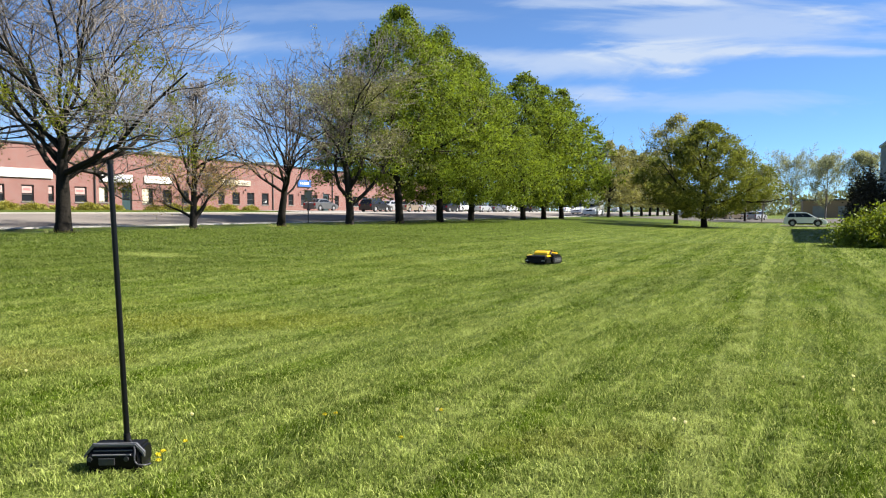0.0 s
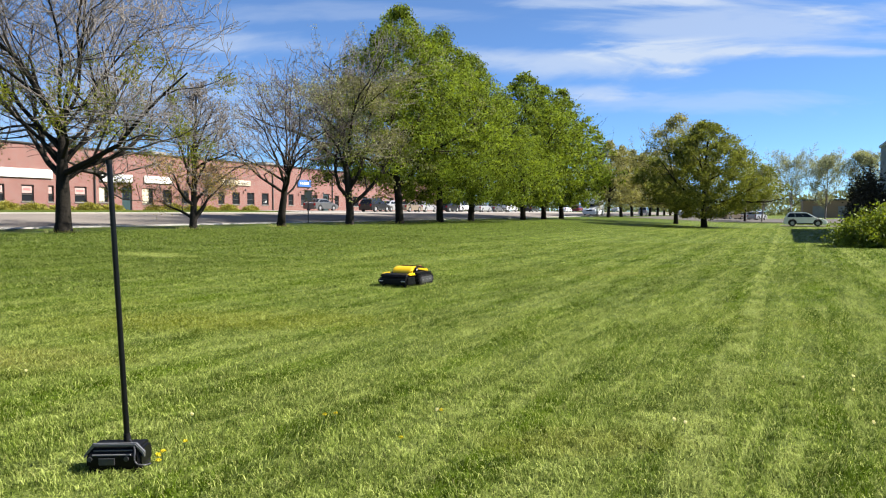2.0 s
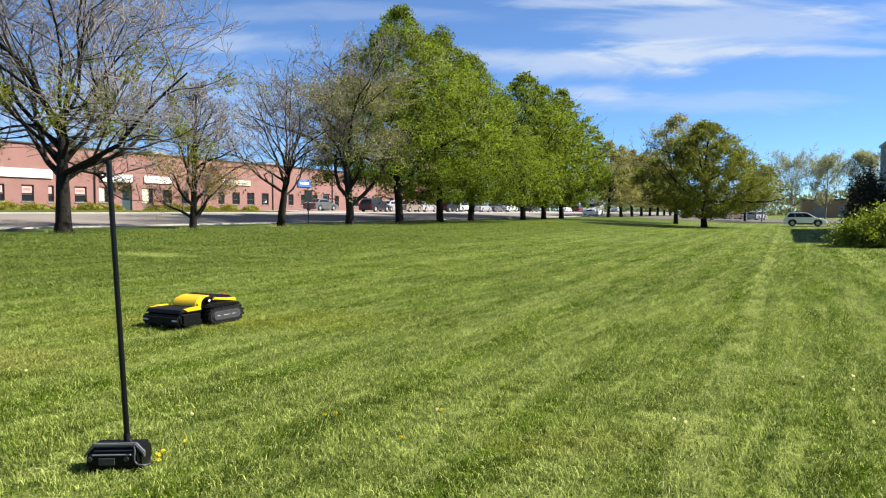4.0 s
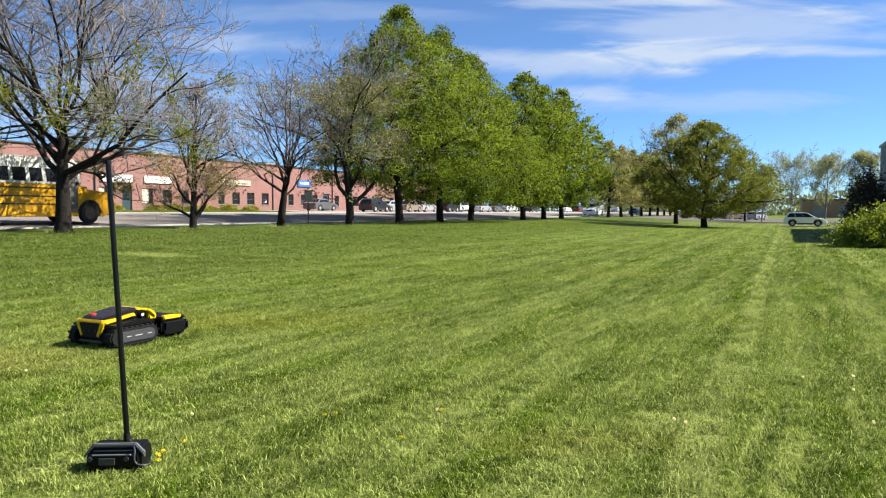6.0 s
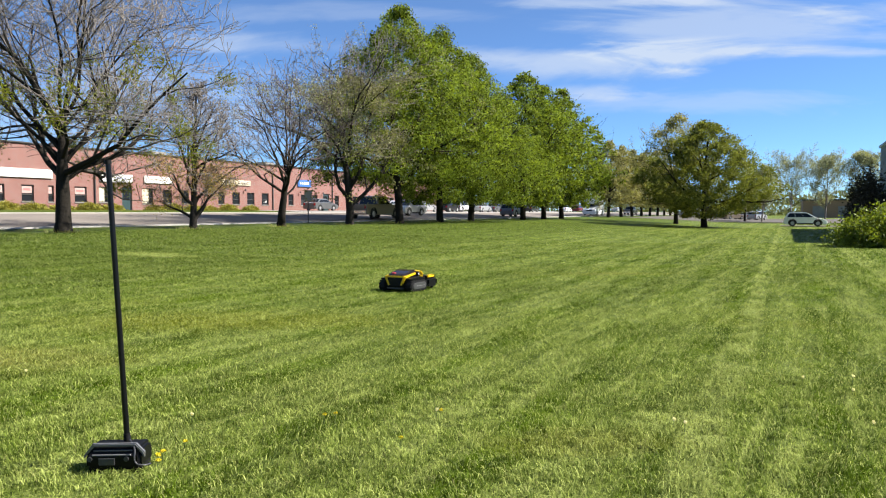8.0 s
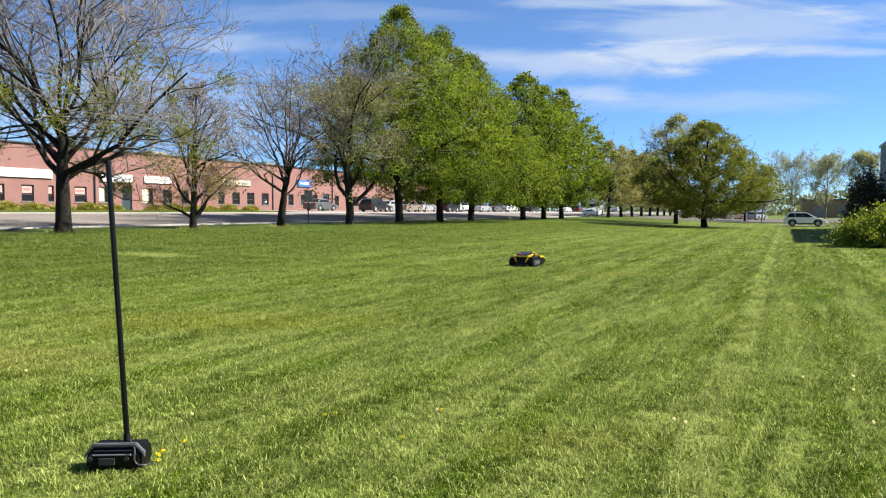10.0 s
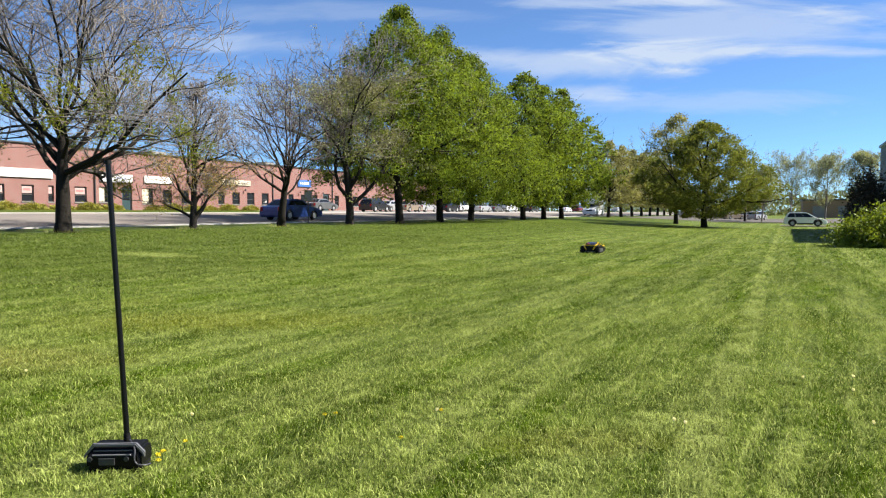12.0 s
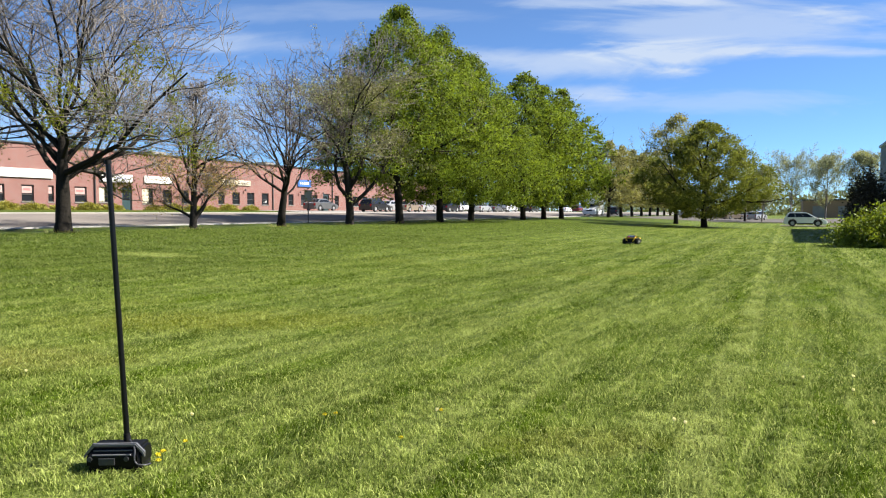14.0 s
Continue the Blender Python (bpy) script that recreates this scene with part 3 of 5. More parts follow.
def make_trees():
    shifts = {1: 0.19, 2: 0.19, 3: 0.40, 4: 0.41, 5: 0.45, 6: 0.35}
    row = lambda n: spot(18.5 + 6.5 * n, 25.4) + Vector((shifts.get(n, 0.4 if n > 6 else 0.0), 0, 0))
    lime = "tall street tree with a dense bright green pointed crown"
    tree("street_tree", row(0), 11.3, 0.31, ovate(5.0, 0.12, 0.5), BARK, LEAF_GOLD, "large spreading bare-limbed tree with a few yellow-green leaves", 11, fork=0.2, limbs=19, levels=4, twigs=5, lift=0.95, on_twigs=16000, size=0.07, top=0.4, tufts=70, low=0.17, high=0.6, twig=TWIG, wander=0.30)
    tree("street_tree", row(1), 7.9, 0.17, ovate(2.3, 0.03, 0.3), BARK_GREY, LEAF_STRAW, "slender tree with bare twigs and sparse golden leaves", 12, fork=0.09, limbs=24, levels=4, twigs=4, lift=1.1, on_twigs=6500, size=0.055, tufts=110, low=0.05, high=0.45, twig=TWIG, wander=0.22)
    tree("street_tree", row(2), 7.9, 0.25, ovate(3.2, 0.15, 0.5), BARK, LEAF_OLIVE, "bare dark-twigged tree with a rounded crown beside the street", 13, fork=0.24, limbs=13, levels=4, twigs=3, lift=0.9, top=0.42, wander=0.24, twig=BROWN_TWIG)
    tree("street_tree", row(3), 11.2, 0.28, ovate(5.8, 0.08, 0.34), BARK_GREY, LEAF_OLIVE, "grey-twigged tree with sparse silvery young leaves", 14, fork=0.16, limbs=17, levels=4, twigs=4, lift=0.75, wander=0.22, clumps=70, per=26, bottom=0.14, on_twigs=26000, size=0.075, spread=0.22, twig=TWIG, second=LEAF_SILVER, tufts=1500, low=0.1, high=0.8)
    tree("street_tree", row(4), 15.4, 0.32, ovate(7.2, 0.04, 0.27, 1.35), BARK, LEAF_LIME, lime, 15, limbs=14, levels=2, twigs=4, clumps=940, per=96, size=0.070, bottom=0.19, on_twigs=9000, twig=TWIG, second=LEAF_SILVER)
    tree("street_tree", row(5), 15.4, 0.30, ovate(7.4, 0.04, 0.27, 1.3), BARK, LEAF_LIME, lime, 16, limbs=12, levels=2, clumps=980, per=96, size=0.070, bottom=0.11, on_twigs=500)
    tree("street_tree", row(6), 14.4, 0.30, ovate(8.0, 0.04, 0.27, 1.15), BARK, LEAF_LIME, lime, 17, limbs=12, levels=2, clumps=1000, per=90, size=0.073, bottom=0.11, on_twigs=500)
    for n, h, sd in ((8.1, 15.4, 18), (9.2, 15.0, 19), (10.3, 15.6, 20)):
        tree("street_tree", row(n), h, 0.30, ovate(7.0, 0.05, 0.3, 1.6), BARK, LEAF_LIME, lime, sd, limbs=10, levels=2, clumps=760, per=50, bottom=0.10, on_twigs=400, size=0.108)
    far = tree("street_tree", row(14.3), 11.8, 0.28, ovate(4.6, 0.12, 0.45), BARK, LEAF_SPRING, "street tree with olive young leaves, far along the street", 21, limbs=9, levels=2, clumps=260, per=40, bottom=0.16, on_twigs=900, size=0.14)
    for k in range(1, 8):
        copy_thing(far, Matrix.Translation(row(14.3 + 1.45 * k)) @ pose(0, 0, 0, 0, 0, 57 * k))


make_trees()


# ---- brick building across the street ----
WALL_P, WALL_BASE = 53.5, 1.66


def on_wall(u, z, out=0.0):
    """A place on the brick front: u along it, z above its foot, out towards the street."""
    q = U * u + V * (WALL_P - out)
    return Vector((q.x, q.y, WALL_BASE + z))


FRONT = Matrix((
    (U.x, -V.x, 0, (V * WALL_P).x),
    (U.y, -V.y, 0, (V * WALL_P).y),
    (0, 0, 1, WALL_BASE),
    (0, 0, 0, 1)))


def brick_paint(name, a, b, mortar):
    m = bpy.data.materials.new(name)
    m.use_nodes = True
    n, l = m.node_tree.nodes, m.node_tree.links
    s = n["Principled BSDF"]
    s.inputs["Roughness"].default_value = 0.92
    co, mp, br, tn, mx = n.new("ShaderNodeTexCoord"), n.new("ShaderNodeMapping"), n.new("ShaderNodeTexBrick"), n.new("ShaderNodeTexNoise"), n.new("ShaderNodeMix")
    mp.inputs["Rotation"].default_value = (radians(90), 0, 0)
    l.new(co.outputs["Object"], mp.inputs[0]), l.new(mp.outputs[0], br.inputs[0]), l.new(co.outputs["Object"], tn.inputs[0])
    br.inputs["Color1"].default_value, br.inputs["Color2"].default_value, br.inputs["Mortar"].default_value = (*a, 1), (*b, 1), (*mortar, 1)
    br.inputs["Scale"].default_value, br.inputs["Mortar Size"].default_value = 1.0, 0.008
    br.inputs["Brick Width"].default_value, br.inputs["Row Height"].default_value = 0.21, 0.075
    tn.inputs["Scale"].default_value, tn.inputs["Detail"].default_value = 0.7, 6
    mx.data_type, mx.blend_type = "RGBA", "MULTIPLY"
    mx.inputs["Factor"].default_value = 0.35
    l.new(br.outputs[0], mx.inputs["A"]), l.new(tn.outputs["Color"], mx.inputs["B"])
    mono = n.new("ShaderNodeMapRange")
    mono.inputs["To Min"].default_value, mono.inputs["To Max"].default_value = 0.55, 1.35
    l.new(tn.outputs[0], mono.inputs[0])
    l.new(mono.outputs[0], mx.inputs["B"])
    l.new(mx.outputs["Result"], s.inputs["Base Color"])
    return m


BRICK_RED = brick_paint("red_brick", (0.222, 0.088, 0.073), (0.18, 0.069, 0.057), (0.23, 0.185, 0.165))


def wall_sheet(bm, u0, u1, z0, z1, holes, depth):
    """A wall with real openings: front face, back face and the reveals, in wall space (x along, y out, z up)."""
    us = sorted({u0, u1, *[h[0] for h in holes], *[h[1] for h in holes]})
    zs = sorted({z0, z1, *[h[2] for h in holes], *[h[3] for h in holes]})

    def solid(i, j):
        if not (0 <= i < len(us) - 1 and 0 <= j < len(zs) - 1):
            return False
        cu, cz = (us[i] + us[i + 1]) / 2, (zs[j] + zs[j + 1]) / 2
        return not any(h[0] < cu < h[1] and h[2] < cz < h[3] for h in holes)

    def quad(*pts):
        bm.faces.new([bm.verts.new(p) for p in pts])
    for i in range(len(us) - 1):
        for j in range(len(zs) - 1):
            if not solid(i, j):
                continue
            a, b, c, d = us[i], us[i + 1], zs[j], zs[j + 1]
            quad((a, 0, c), (b, 0, c), (b, 0, d), (a, 0, d))
            quad((b, -depth, c), (a, -depth, c), (a, -depth, d), (b, -depth, d))
            if not solid(i - 1, j):
                quad((a, -depth, c), (a, 0, c), (a, 0, d), (a, -depth, d))
            if not solid(i + 1, j):
                quad((b, 0, c), (b, -depth, c), (b, -depth, d), (b, 0, d))
            if not solid(i, j - 1):
                quad((a, -depth, c), (b, -depth, c), (b, 0, c), (a, 0, c))
            if not solid(i, j + 1):
                quad((a, 0, d), (b, 0, d), (b, -depth, d), (a, -depth, d))
    bmesh.ops.remove_doubles(bm, verts=bm.verts, dist=1e-4)
    bmesh.ops.recalc_face_normals(bm, faces=bm.faces)


def window_unit(parent, u0, u1, z0, z1, blind):
    """A recessed window: frame, dark pane, sill, and a pale blind behind the glass where there is one."""
    cu, cz, w, h = (u0 + u1) / 2, (z0 + z1) / 2, u1 - u0, z1 - z0
    bm = bmesh.new()
    for x, z, sx, sz in ((u0 + 0.03, cz, 0.06, h), (u1 - 0.03, cz, 0.06, h), (cu, z1 - 0.03, w - 0.12, 0.06), (cu, z0 + 0.03, w - 0.12, 0.06), (cu, z0 + h * 0.42, w - 0.12, 0.05)):
        block(bm, (sx, 0.07, sz), (x, -0.13, z))
    window = part("window", bm, TRIM, parent, "dark-framed office window", soft=False)
    bm = bmesh.new()
    block(bm, (w - 0.1, 0.012, h - 0.1), (cu, -0.145, cz))
    part("pane", bm, GLASS_DARK, window, soft=False)
    bm = bmesh.new()
    block(bm, (w + 0.12, 0.22, 0.08), (cu, -0.05, z0 - 0.04), 0.01)
    part("sill", bm, CONCRETE, window)
    if blind:
        bm = bmesh.new()
        block(bm, (w - 0.2, 0.01, h * 0.42), (cu, -0.118, z1 - 0.1 - h * 0.21))
        part("sign_panel", bm, PAPER, window, "pale printed panel in the upper pane", soft=False)
        bm = bmesh.new()
        block(bm, (w - 0.45, 0.006, h * 0.14), (cu, -0.109, z1 - 0.1 - h * 0.2))
        part("lettering", bm, RED_FADED, window, "faded red lettering bar", soft=False)


RED_FADED = paint("faded_red", (0.39, 0.1326, 0.1248), 0.6, vary=0.1)
BLUE_SIGN = paint("blue_sign", (0.0468, 0.1326, 0.3588), 0.4, vary=0.05)
DOOR_GREEN = paint("dark_door", (0.025, 0.05, 0.055), 0.4, vary=0.1)
INTERIOR = paint("dim_room", (0.1024, 0.096, 0.0896), 0.9)


def make_building():
    house = empty("brick_building", FRONT)
    tagged(house, "low red brick commercial building with white sign bands across the street", "building")
    wins = [(33.65, 34.17, 1), (35.5, 36.52, 1), (37.72, 38.21, 1), (40.09, 41.22, 1), (49.44, 50.49, 0), (51.7, 52.66, 0), (56.73, 57.64, 0), (58.84, 59.98, 0), (61.15, 62.35, 0), (63.59, 64.76, 0), (68.37, 69.35, 0), (70.79, 71.93, 0), (73.1, 74.18, 0), (78.07, 78.99, 0), (82.41, 83.85, 0), (84.87, 86.07, 0), (88.86, 90.15, 0), (92.47, 93.66, 0), (95.59, 96.48, 0)]
    wins += [(u, u + 1.2, 0) for u in (10.5, 14.0, 18.0, 22.0, 26.0, 29.0)]
    holes = [(a, b, 0.68, 2.0) for a, b, k in wins]
    doors = [(44.76, 45.86, 0.0, 2.1), (75.4, 76.78, 0.0, 2.2)]
    shops = [(42.43, 43.34, 0.7, 2.05), (46.99, 48.23, 0.6, 2.05)]
    bm = bmesh.new()
    wall_sheet(bm, 5.0, 112.0, -0.6, 5.2, holes + doors + shops, 0.3)
    wall = part("wall", bm, BRICK_RED, house, soft=False)
    for a, b, k in wins:
        window_unit(house, a, b, 0.68, 2.0, k)
    for a, b, z0, z1 in shops:
        window_unit(house, a, b, z0, z1, 0)
        bm = bmesh.new()
        block(bm, ((b - a) * 0.6, 0.03, z1 - z0 - 0.14), (a + (b - a) * 0.36, -0.105, (z0 + z1) / 2), 0.01)
        part("blind", bm, CREAM, house, "drawn cream blind")
    # sides, back, roof, floor inside
    for u0, name in ((5.0, "side_wall"), (111.7, "side_wall")):
        bm = bmesh.new()
        block(bm, (0.3, 24, 5.8), (u0 + 0.15, -12.31, 2.3))
        part(name, bm, BRICK_RED, house, soft=False)
    bm = bmesh.new()
    block(bm, (107, 0.3, 5.8), (58.5, -24.47, 2.3))
    part("back_wall", bm, BRICK_RED, house, soft=False)
    bm = bmesh.new()
    block(bm, (106, 23.6, 0.25), (58.5, -12.2, 4.7))
    part("roof", bm, CONCRETE, house, soft=False)
    bm = bmesh.new()
    block(bm, (107.2, 0.5, 0.12), (58.5, -0.12, 5.26), 0.02)
    part("coping", bm, TRIM, house, "dark metal coping on the parapet")
    bm = bmesh.new()
    block(bm, (106, 0.1, 5.0), (58.5, -4.0, 2.2))
    part("inner_wall", bm, INTERIOR, house, soft=False)
    for u in (41.98, 65.46, 77.42):
        bm = bmesh.new()
        rod(bm, (u, 0.08, 0.0), (u, 0.08, 4.2), 0.07, sides=8)
        block(bm, (0.3, 0.2, 0.3), (u, 0.1, 4.3), 0.03)
        part("downpipe", bm, TRIM, house, "dark downpipe with a hopper")
    for a, b, k, z in doors:
        bm = bmesh.new()
        for x, sx in ((a + 0.04, 0.08), (b - 0.04, 0.08)):
            block(bm, (sx, 0.12, z - k), (x, -0.14, (z + k) / 2))
        block(bm, (b - a - 0.16, 0.12, 0.08), ((a + b) / 2, -0.14, z - 0.04))
        door = part("door", bm, TRIM, house, "dark green glazed entrance door", soft=False)
        bm = bmesh.new()
        block(bm, (b - a - 0.18, 0.05, z - k - 0.1), ((a + b) / 2, -0.15, (z + k) / 2 - 0.04), 0.008)
        part("leaf", bm, DOOR_GREEN, door)
        bm = bmesh.new()
        block(bm, (b - a - 0.5, 0.012, 0.9), ((a + b) / 2, -0.12, 1.45))
        part("pane", bm, GLASS_DARK, door, soft=False)
        bm = bmesh.new()
        rod(bm, (b - 0.2, -0.09, 0.95), (b - 0.2, -0.09, 1.25), 0.018, sides=8)
        block(bm, (0.03, 0.06, 0.03), (b - 0.2, -0.11, 0.97))
        block(bm, (0.03, 0.06, 0.03), (b - 0.2, -0.11, 1.23))
        part("handle", bm, GREY, door)
    signs = [(14.0, 38.06, 2.55, 3.25, WHITE, "long blank white sign band"), (42.49, 45.86, 2.5, 3.2, WHITE, "white sign panel with faint lettering"),
             (47.19, 50.49, 2.55, 3.2, WHITE, "white sign panel with faint lettering"), (57.14, 61.61, 2.75, 3.3, CREAM, "cream sign panel with dark lettering"),
             (70.12, 72.75, 2.95, 3.8, BLUE_SIGN, "blue sign with white lettering")]
    for i, (a, b, z0, z1, m, words) in enumerate(signs):
        bm = bmesh.new()
        block(bm, (b - a, 0.12, z1 - z0), ((a + b) / 2, 0.07, (z0 + z1) / 2), 0.015)
        sign = part("sign", bm, m, house, words)
        bm = bmesh.new()
        h, x = (z1 - z0) * (0.34 if i == 4 else 0.22), a + (b - a) * (0.45 if i == 1 else 0.14)
        rng = random.Random(i)
        while i and x < a + (b - a) * 0.86:
            w = rng.uniform(0.12, 0.2) * (1.5 if i == 4 else 1)
            letter = bmesh.new()
            block(letter, (w, 0.02, h), (x + w / 2, 0.14, (z0 + z1) / 2))
            part("lettering", letter, WHITE if i == 4 else PALE_BLUE if i == 1 else FADED_INK, sign, soft=False)
            x += w + 0.07 + (0.14 if rng.random() < 0.25 else 0)
        bm.free()
    for u in (45.18, 60.69, 75.15, 70.45):
        bm = bmesh.new()
        rod(bm, (u, 0.0, 2.25), (u, 0.25, 2.35), 0.02, sides=6)
        rod(bm, (u, 0.25, 2.15), (u, 0.25, 2.38), 0.11, 0.05, sides=10)
        part("wall_lamp", bm, TRIM, house, "small dark wall lamp")
    for u in (31.0, 52.0, 69.0):
        bm = bmesh.new()
        block(bm, (1.8, 1.6, 1.1), (u, -4.0, 5.35), 0.05)
        for k in range(5):
            block(bm, (1.6, 0.03, 0.06), (u, -3.19, 5.1 + 0.13 * k))
        part("roof_unit", bm, CONCRETE, house, "pale rooftop air unit")


FADED_INK = paint("faded_ink", (0.36, 0.30, 0.26), 0.6)
PAPER = paint("faded_poster", (0.40, 0.27, 0.25), 0.7, vary=0.15)
PALE_BLUE = paint("pale_blue", (0.351, 0.3744, 0.5148), 0.6)
make_building()


# ---- shrubs ----
def shrub(name, place, rx, ry, h, leaf, label, seed, count=3000, size=0.05, turn=0.0, lumps=9):
    """A mound of leaves in lumps on a few stems."""
    rng = np.random.default_rng(seed)
    ob = empty(name, Matrix.Translation(place) @ pose(0, 0, 0, 0, 0, turn))
    tagged(ob, label, "shrub")
    lines = []
    for i in range(12):
        a, s = rng.uniform(0, 6.28), rng.uniform(0.2, 0.8)
        top = Vector((rx * s * math.cos(a), ry * s * math.sin(a), h * rng.uniform(0.5, 0.85)))
        lines.append([(Vector((top.x * 0.3, top.y * 0.3, -0.05)), 0.02), (top * 0.55, 0.014), (top, 0.006)])
    tagged(part("stem_work", limb_mesh("stem_work", lines, BARK), None, ob), kind="stuff")
    way = rng.normal(0, 1, (count, 3))
    way /= np.linalg.norm(way, axis=1)[:, None]
    way[:, 2] = np.abs(way[:, 2])
    far = 0.72 + 0.16 * np.sin(lumps * 0.5 * np.arctan2(way[:, 1], way[:, 0]) + 5 * way[:, 2]) * np.cos(6 * way[:, 2] + seed) + rng.normal(0, 0.10, count)
    far *= rng.uniform(0, 1, count) ** 0.12
    q = way * far[:, None] * np.array([rx, ry, h])
    q[:, 2] = q[:, 2] * 1.25 + 0.03
    part("foliage", leaf_mesh("foliage", q, size, leaf, rng, 0.03), None, ob)
    return ob


def make_shrubs():
    low = shrub("shrub", on_wall(31.0, -0.06, 1.1), 1.7, 0.8, 0.66, LEAF_WALL, "low yellow-green shrub at the foot of the brick wall", 31, 2200, 0.07)
    for i, u in enumerate((15.0, 17.6, 20.0, 22.6, 25.3, 28.0, 33.4, 35.7, 38.1, 40.6, 42.8, 47.4, 49.6, 52.0, 54.3, 57.0, 60.5)):
        copy_thing(low, Matrix.Translation(on_wall(u, -0.06 - 0.08 * (i % 3), 1.0 + 0.2 * (i % 2))) @ pose(0, 0, 0, 0, 0, 64.2 + 180 * (i % 2)))
    shrub("hedge_bush", (19.35, 30.6, up_of(19.35, 30.6)), 2.95, 2.1, 1.62, LEAF_BUSH, "large rounded bush with bright yellow-green leaves at the lawn's edge", 32, 24000, 0.058, lumps=13)
    shrub("evergreen_shrub", (29.9, 50.0, 0), 1.75, 1.9, 4.4, LEAF_DARK, "tall dense dark shrub beside the grey building", 33, 12000, 0.085)
    shrub("evergreen_shrub", (33.6, 55.5, 0), 1.9, 1.9, 3.3, LEAF_DARK, "tall dense dark shrub beside the grey building", 34, 9000, 0.10)


make_shrubs()


# ---- grey building on the near side ----
SIDING = paint("grey_blue_siding", (0.32, 0.3456, 0.3712), 0.6, vary=0.08, scale=0.6)


def make_grey_building():
    corner = spot(74.0, -7.5)
    house = empty("grey_building", Matrix.Translation(corner) @ pose(0, 0, 0, 0, 0, -25.77))
    tagged(house, "grey-blue metal-sided building at the lawn's edge", "building")
    bm = bmesh.new()
    block(bm, (14, 31, 7.4), (7.0, -15.5, 3.6))
    part("wall", bm, SIDING, house, soft=False)
    for i in range(50):
        bm = bmesh.new()
        block(bm, (0.06, 0.1, 7.1), (-0.02, -0.3 - i * 0.61, 3.55), 0.012, seg=1)
        part("rib", bm, SIDING, house)
    bm = bmesh.new()
    block(bm, (14.3, 31.3, 0.25), (7.0, -15.5, 7.3), 0.02)
    part("coping", bm, SIDING, house)


make_grey_building()


# ---- trees on the far right ----
def make_far_trees():
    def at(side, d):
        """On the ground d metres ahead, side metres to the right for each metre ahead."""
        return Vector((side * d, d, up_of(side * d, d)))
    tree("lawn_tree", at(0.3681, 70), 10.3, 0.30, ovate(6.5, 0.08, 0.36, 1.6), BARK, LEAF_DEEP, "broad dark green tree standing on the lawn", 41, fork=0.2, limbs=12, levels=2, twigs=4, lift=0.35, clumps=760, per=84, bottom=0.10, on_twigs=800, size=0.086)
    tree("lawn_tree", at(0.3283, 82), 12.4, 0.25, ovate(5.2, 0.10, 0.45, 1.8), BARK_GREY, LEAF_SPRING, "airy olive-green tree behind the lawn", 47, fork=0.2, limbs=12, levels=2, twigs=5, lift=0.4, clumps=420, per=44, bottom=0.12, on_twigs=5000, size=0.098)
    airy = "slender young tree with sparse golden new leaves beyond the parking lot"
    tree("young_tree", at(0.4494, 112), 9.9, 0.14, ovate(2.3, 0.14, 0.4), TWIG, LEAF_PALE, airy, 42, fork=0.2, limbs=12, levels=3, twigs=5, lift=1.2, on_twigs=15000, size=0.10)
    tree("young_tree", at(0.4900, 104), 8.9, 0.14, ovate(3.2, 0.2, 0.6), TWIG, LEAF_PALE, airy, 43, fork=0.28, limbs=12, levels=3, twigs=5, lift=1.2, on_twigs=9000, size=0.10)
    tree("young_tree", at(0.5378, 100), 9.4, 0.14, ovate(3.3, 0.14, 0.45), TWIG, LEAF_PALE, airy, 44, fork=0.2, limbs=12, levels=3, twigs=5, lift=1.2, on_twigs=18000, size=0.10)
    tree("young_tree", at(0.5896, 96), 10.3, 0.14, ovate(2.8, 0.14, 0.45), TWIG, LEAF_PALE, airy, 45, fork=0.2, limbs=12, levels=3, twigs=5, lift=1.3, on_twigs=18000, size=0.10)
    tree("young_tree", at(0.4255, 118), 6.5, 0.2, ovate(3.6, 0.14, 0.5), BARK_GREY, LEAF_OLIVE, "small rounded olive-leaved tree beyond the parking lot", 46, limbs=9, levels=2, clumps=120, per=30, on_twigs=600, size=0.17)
    rng = np.random.default_rng(50)
    # distant woods that close the view all round
    ang = rng.uniform(0, 2 * np.pi, 80000)
    far = rng.uniform(330, 380, 80000)
    tops = 9.5 + 2.0 * np.sin(ang * 9) + 1.6 * np.sin(ang * 23 + 1) + 1.4 * np.sin(ang * 61)
    q = np.stack((far * np.cos(ang), far * np.sin(ang), rng.uniform(0, 1, 80000) ** 1.0 * tops), 1)
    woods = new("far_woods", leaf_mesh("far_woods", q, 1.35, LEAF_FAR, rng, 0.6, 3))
    tagged(woods, "distant belt of green woods on the horizon", "woods", kind="stuff")


make_far_trees()


def make_warehouse():
    house = empty("warehouse", Matrix.Translation((108, 196, 0.0)) @ pose(0, 0, 0, 0, 0, -25))
    tagged(house, "low brown warehouse with grey loading doors beyond the parking lot", "building")
    bm = bmesh.new()
    block(bm, (40, 18, 5.2), (12, 0, 2.1))
    part("wall", bm, BRICK_TAN, house, soft=False)
    bm = bmesh.new()
    block(bm, (40.6, 18.6, 0.4), (12, 0, 4.8), 0.05)
    part("roof", bm, TRIM, house)
    for x in (-4, 2, 8, 14):
        bm = bmesh.new()
        block(bm, (3.4, 0.2, 3.2), (x, -9.05, 1.5), 0.03)
        for k in range(6):
            block(bm, (3.3, 0.06, 0.05), (x, -9.17, 0.3 + 0.5 * k))
        part("loading_door", bm, CONCRETE, house)


make_warehouse()


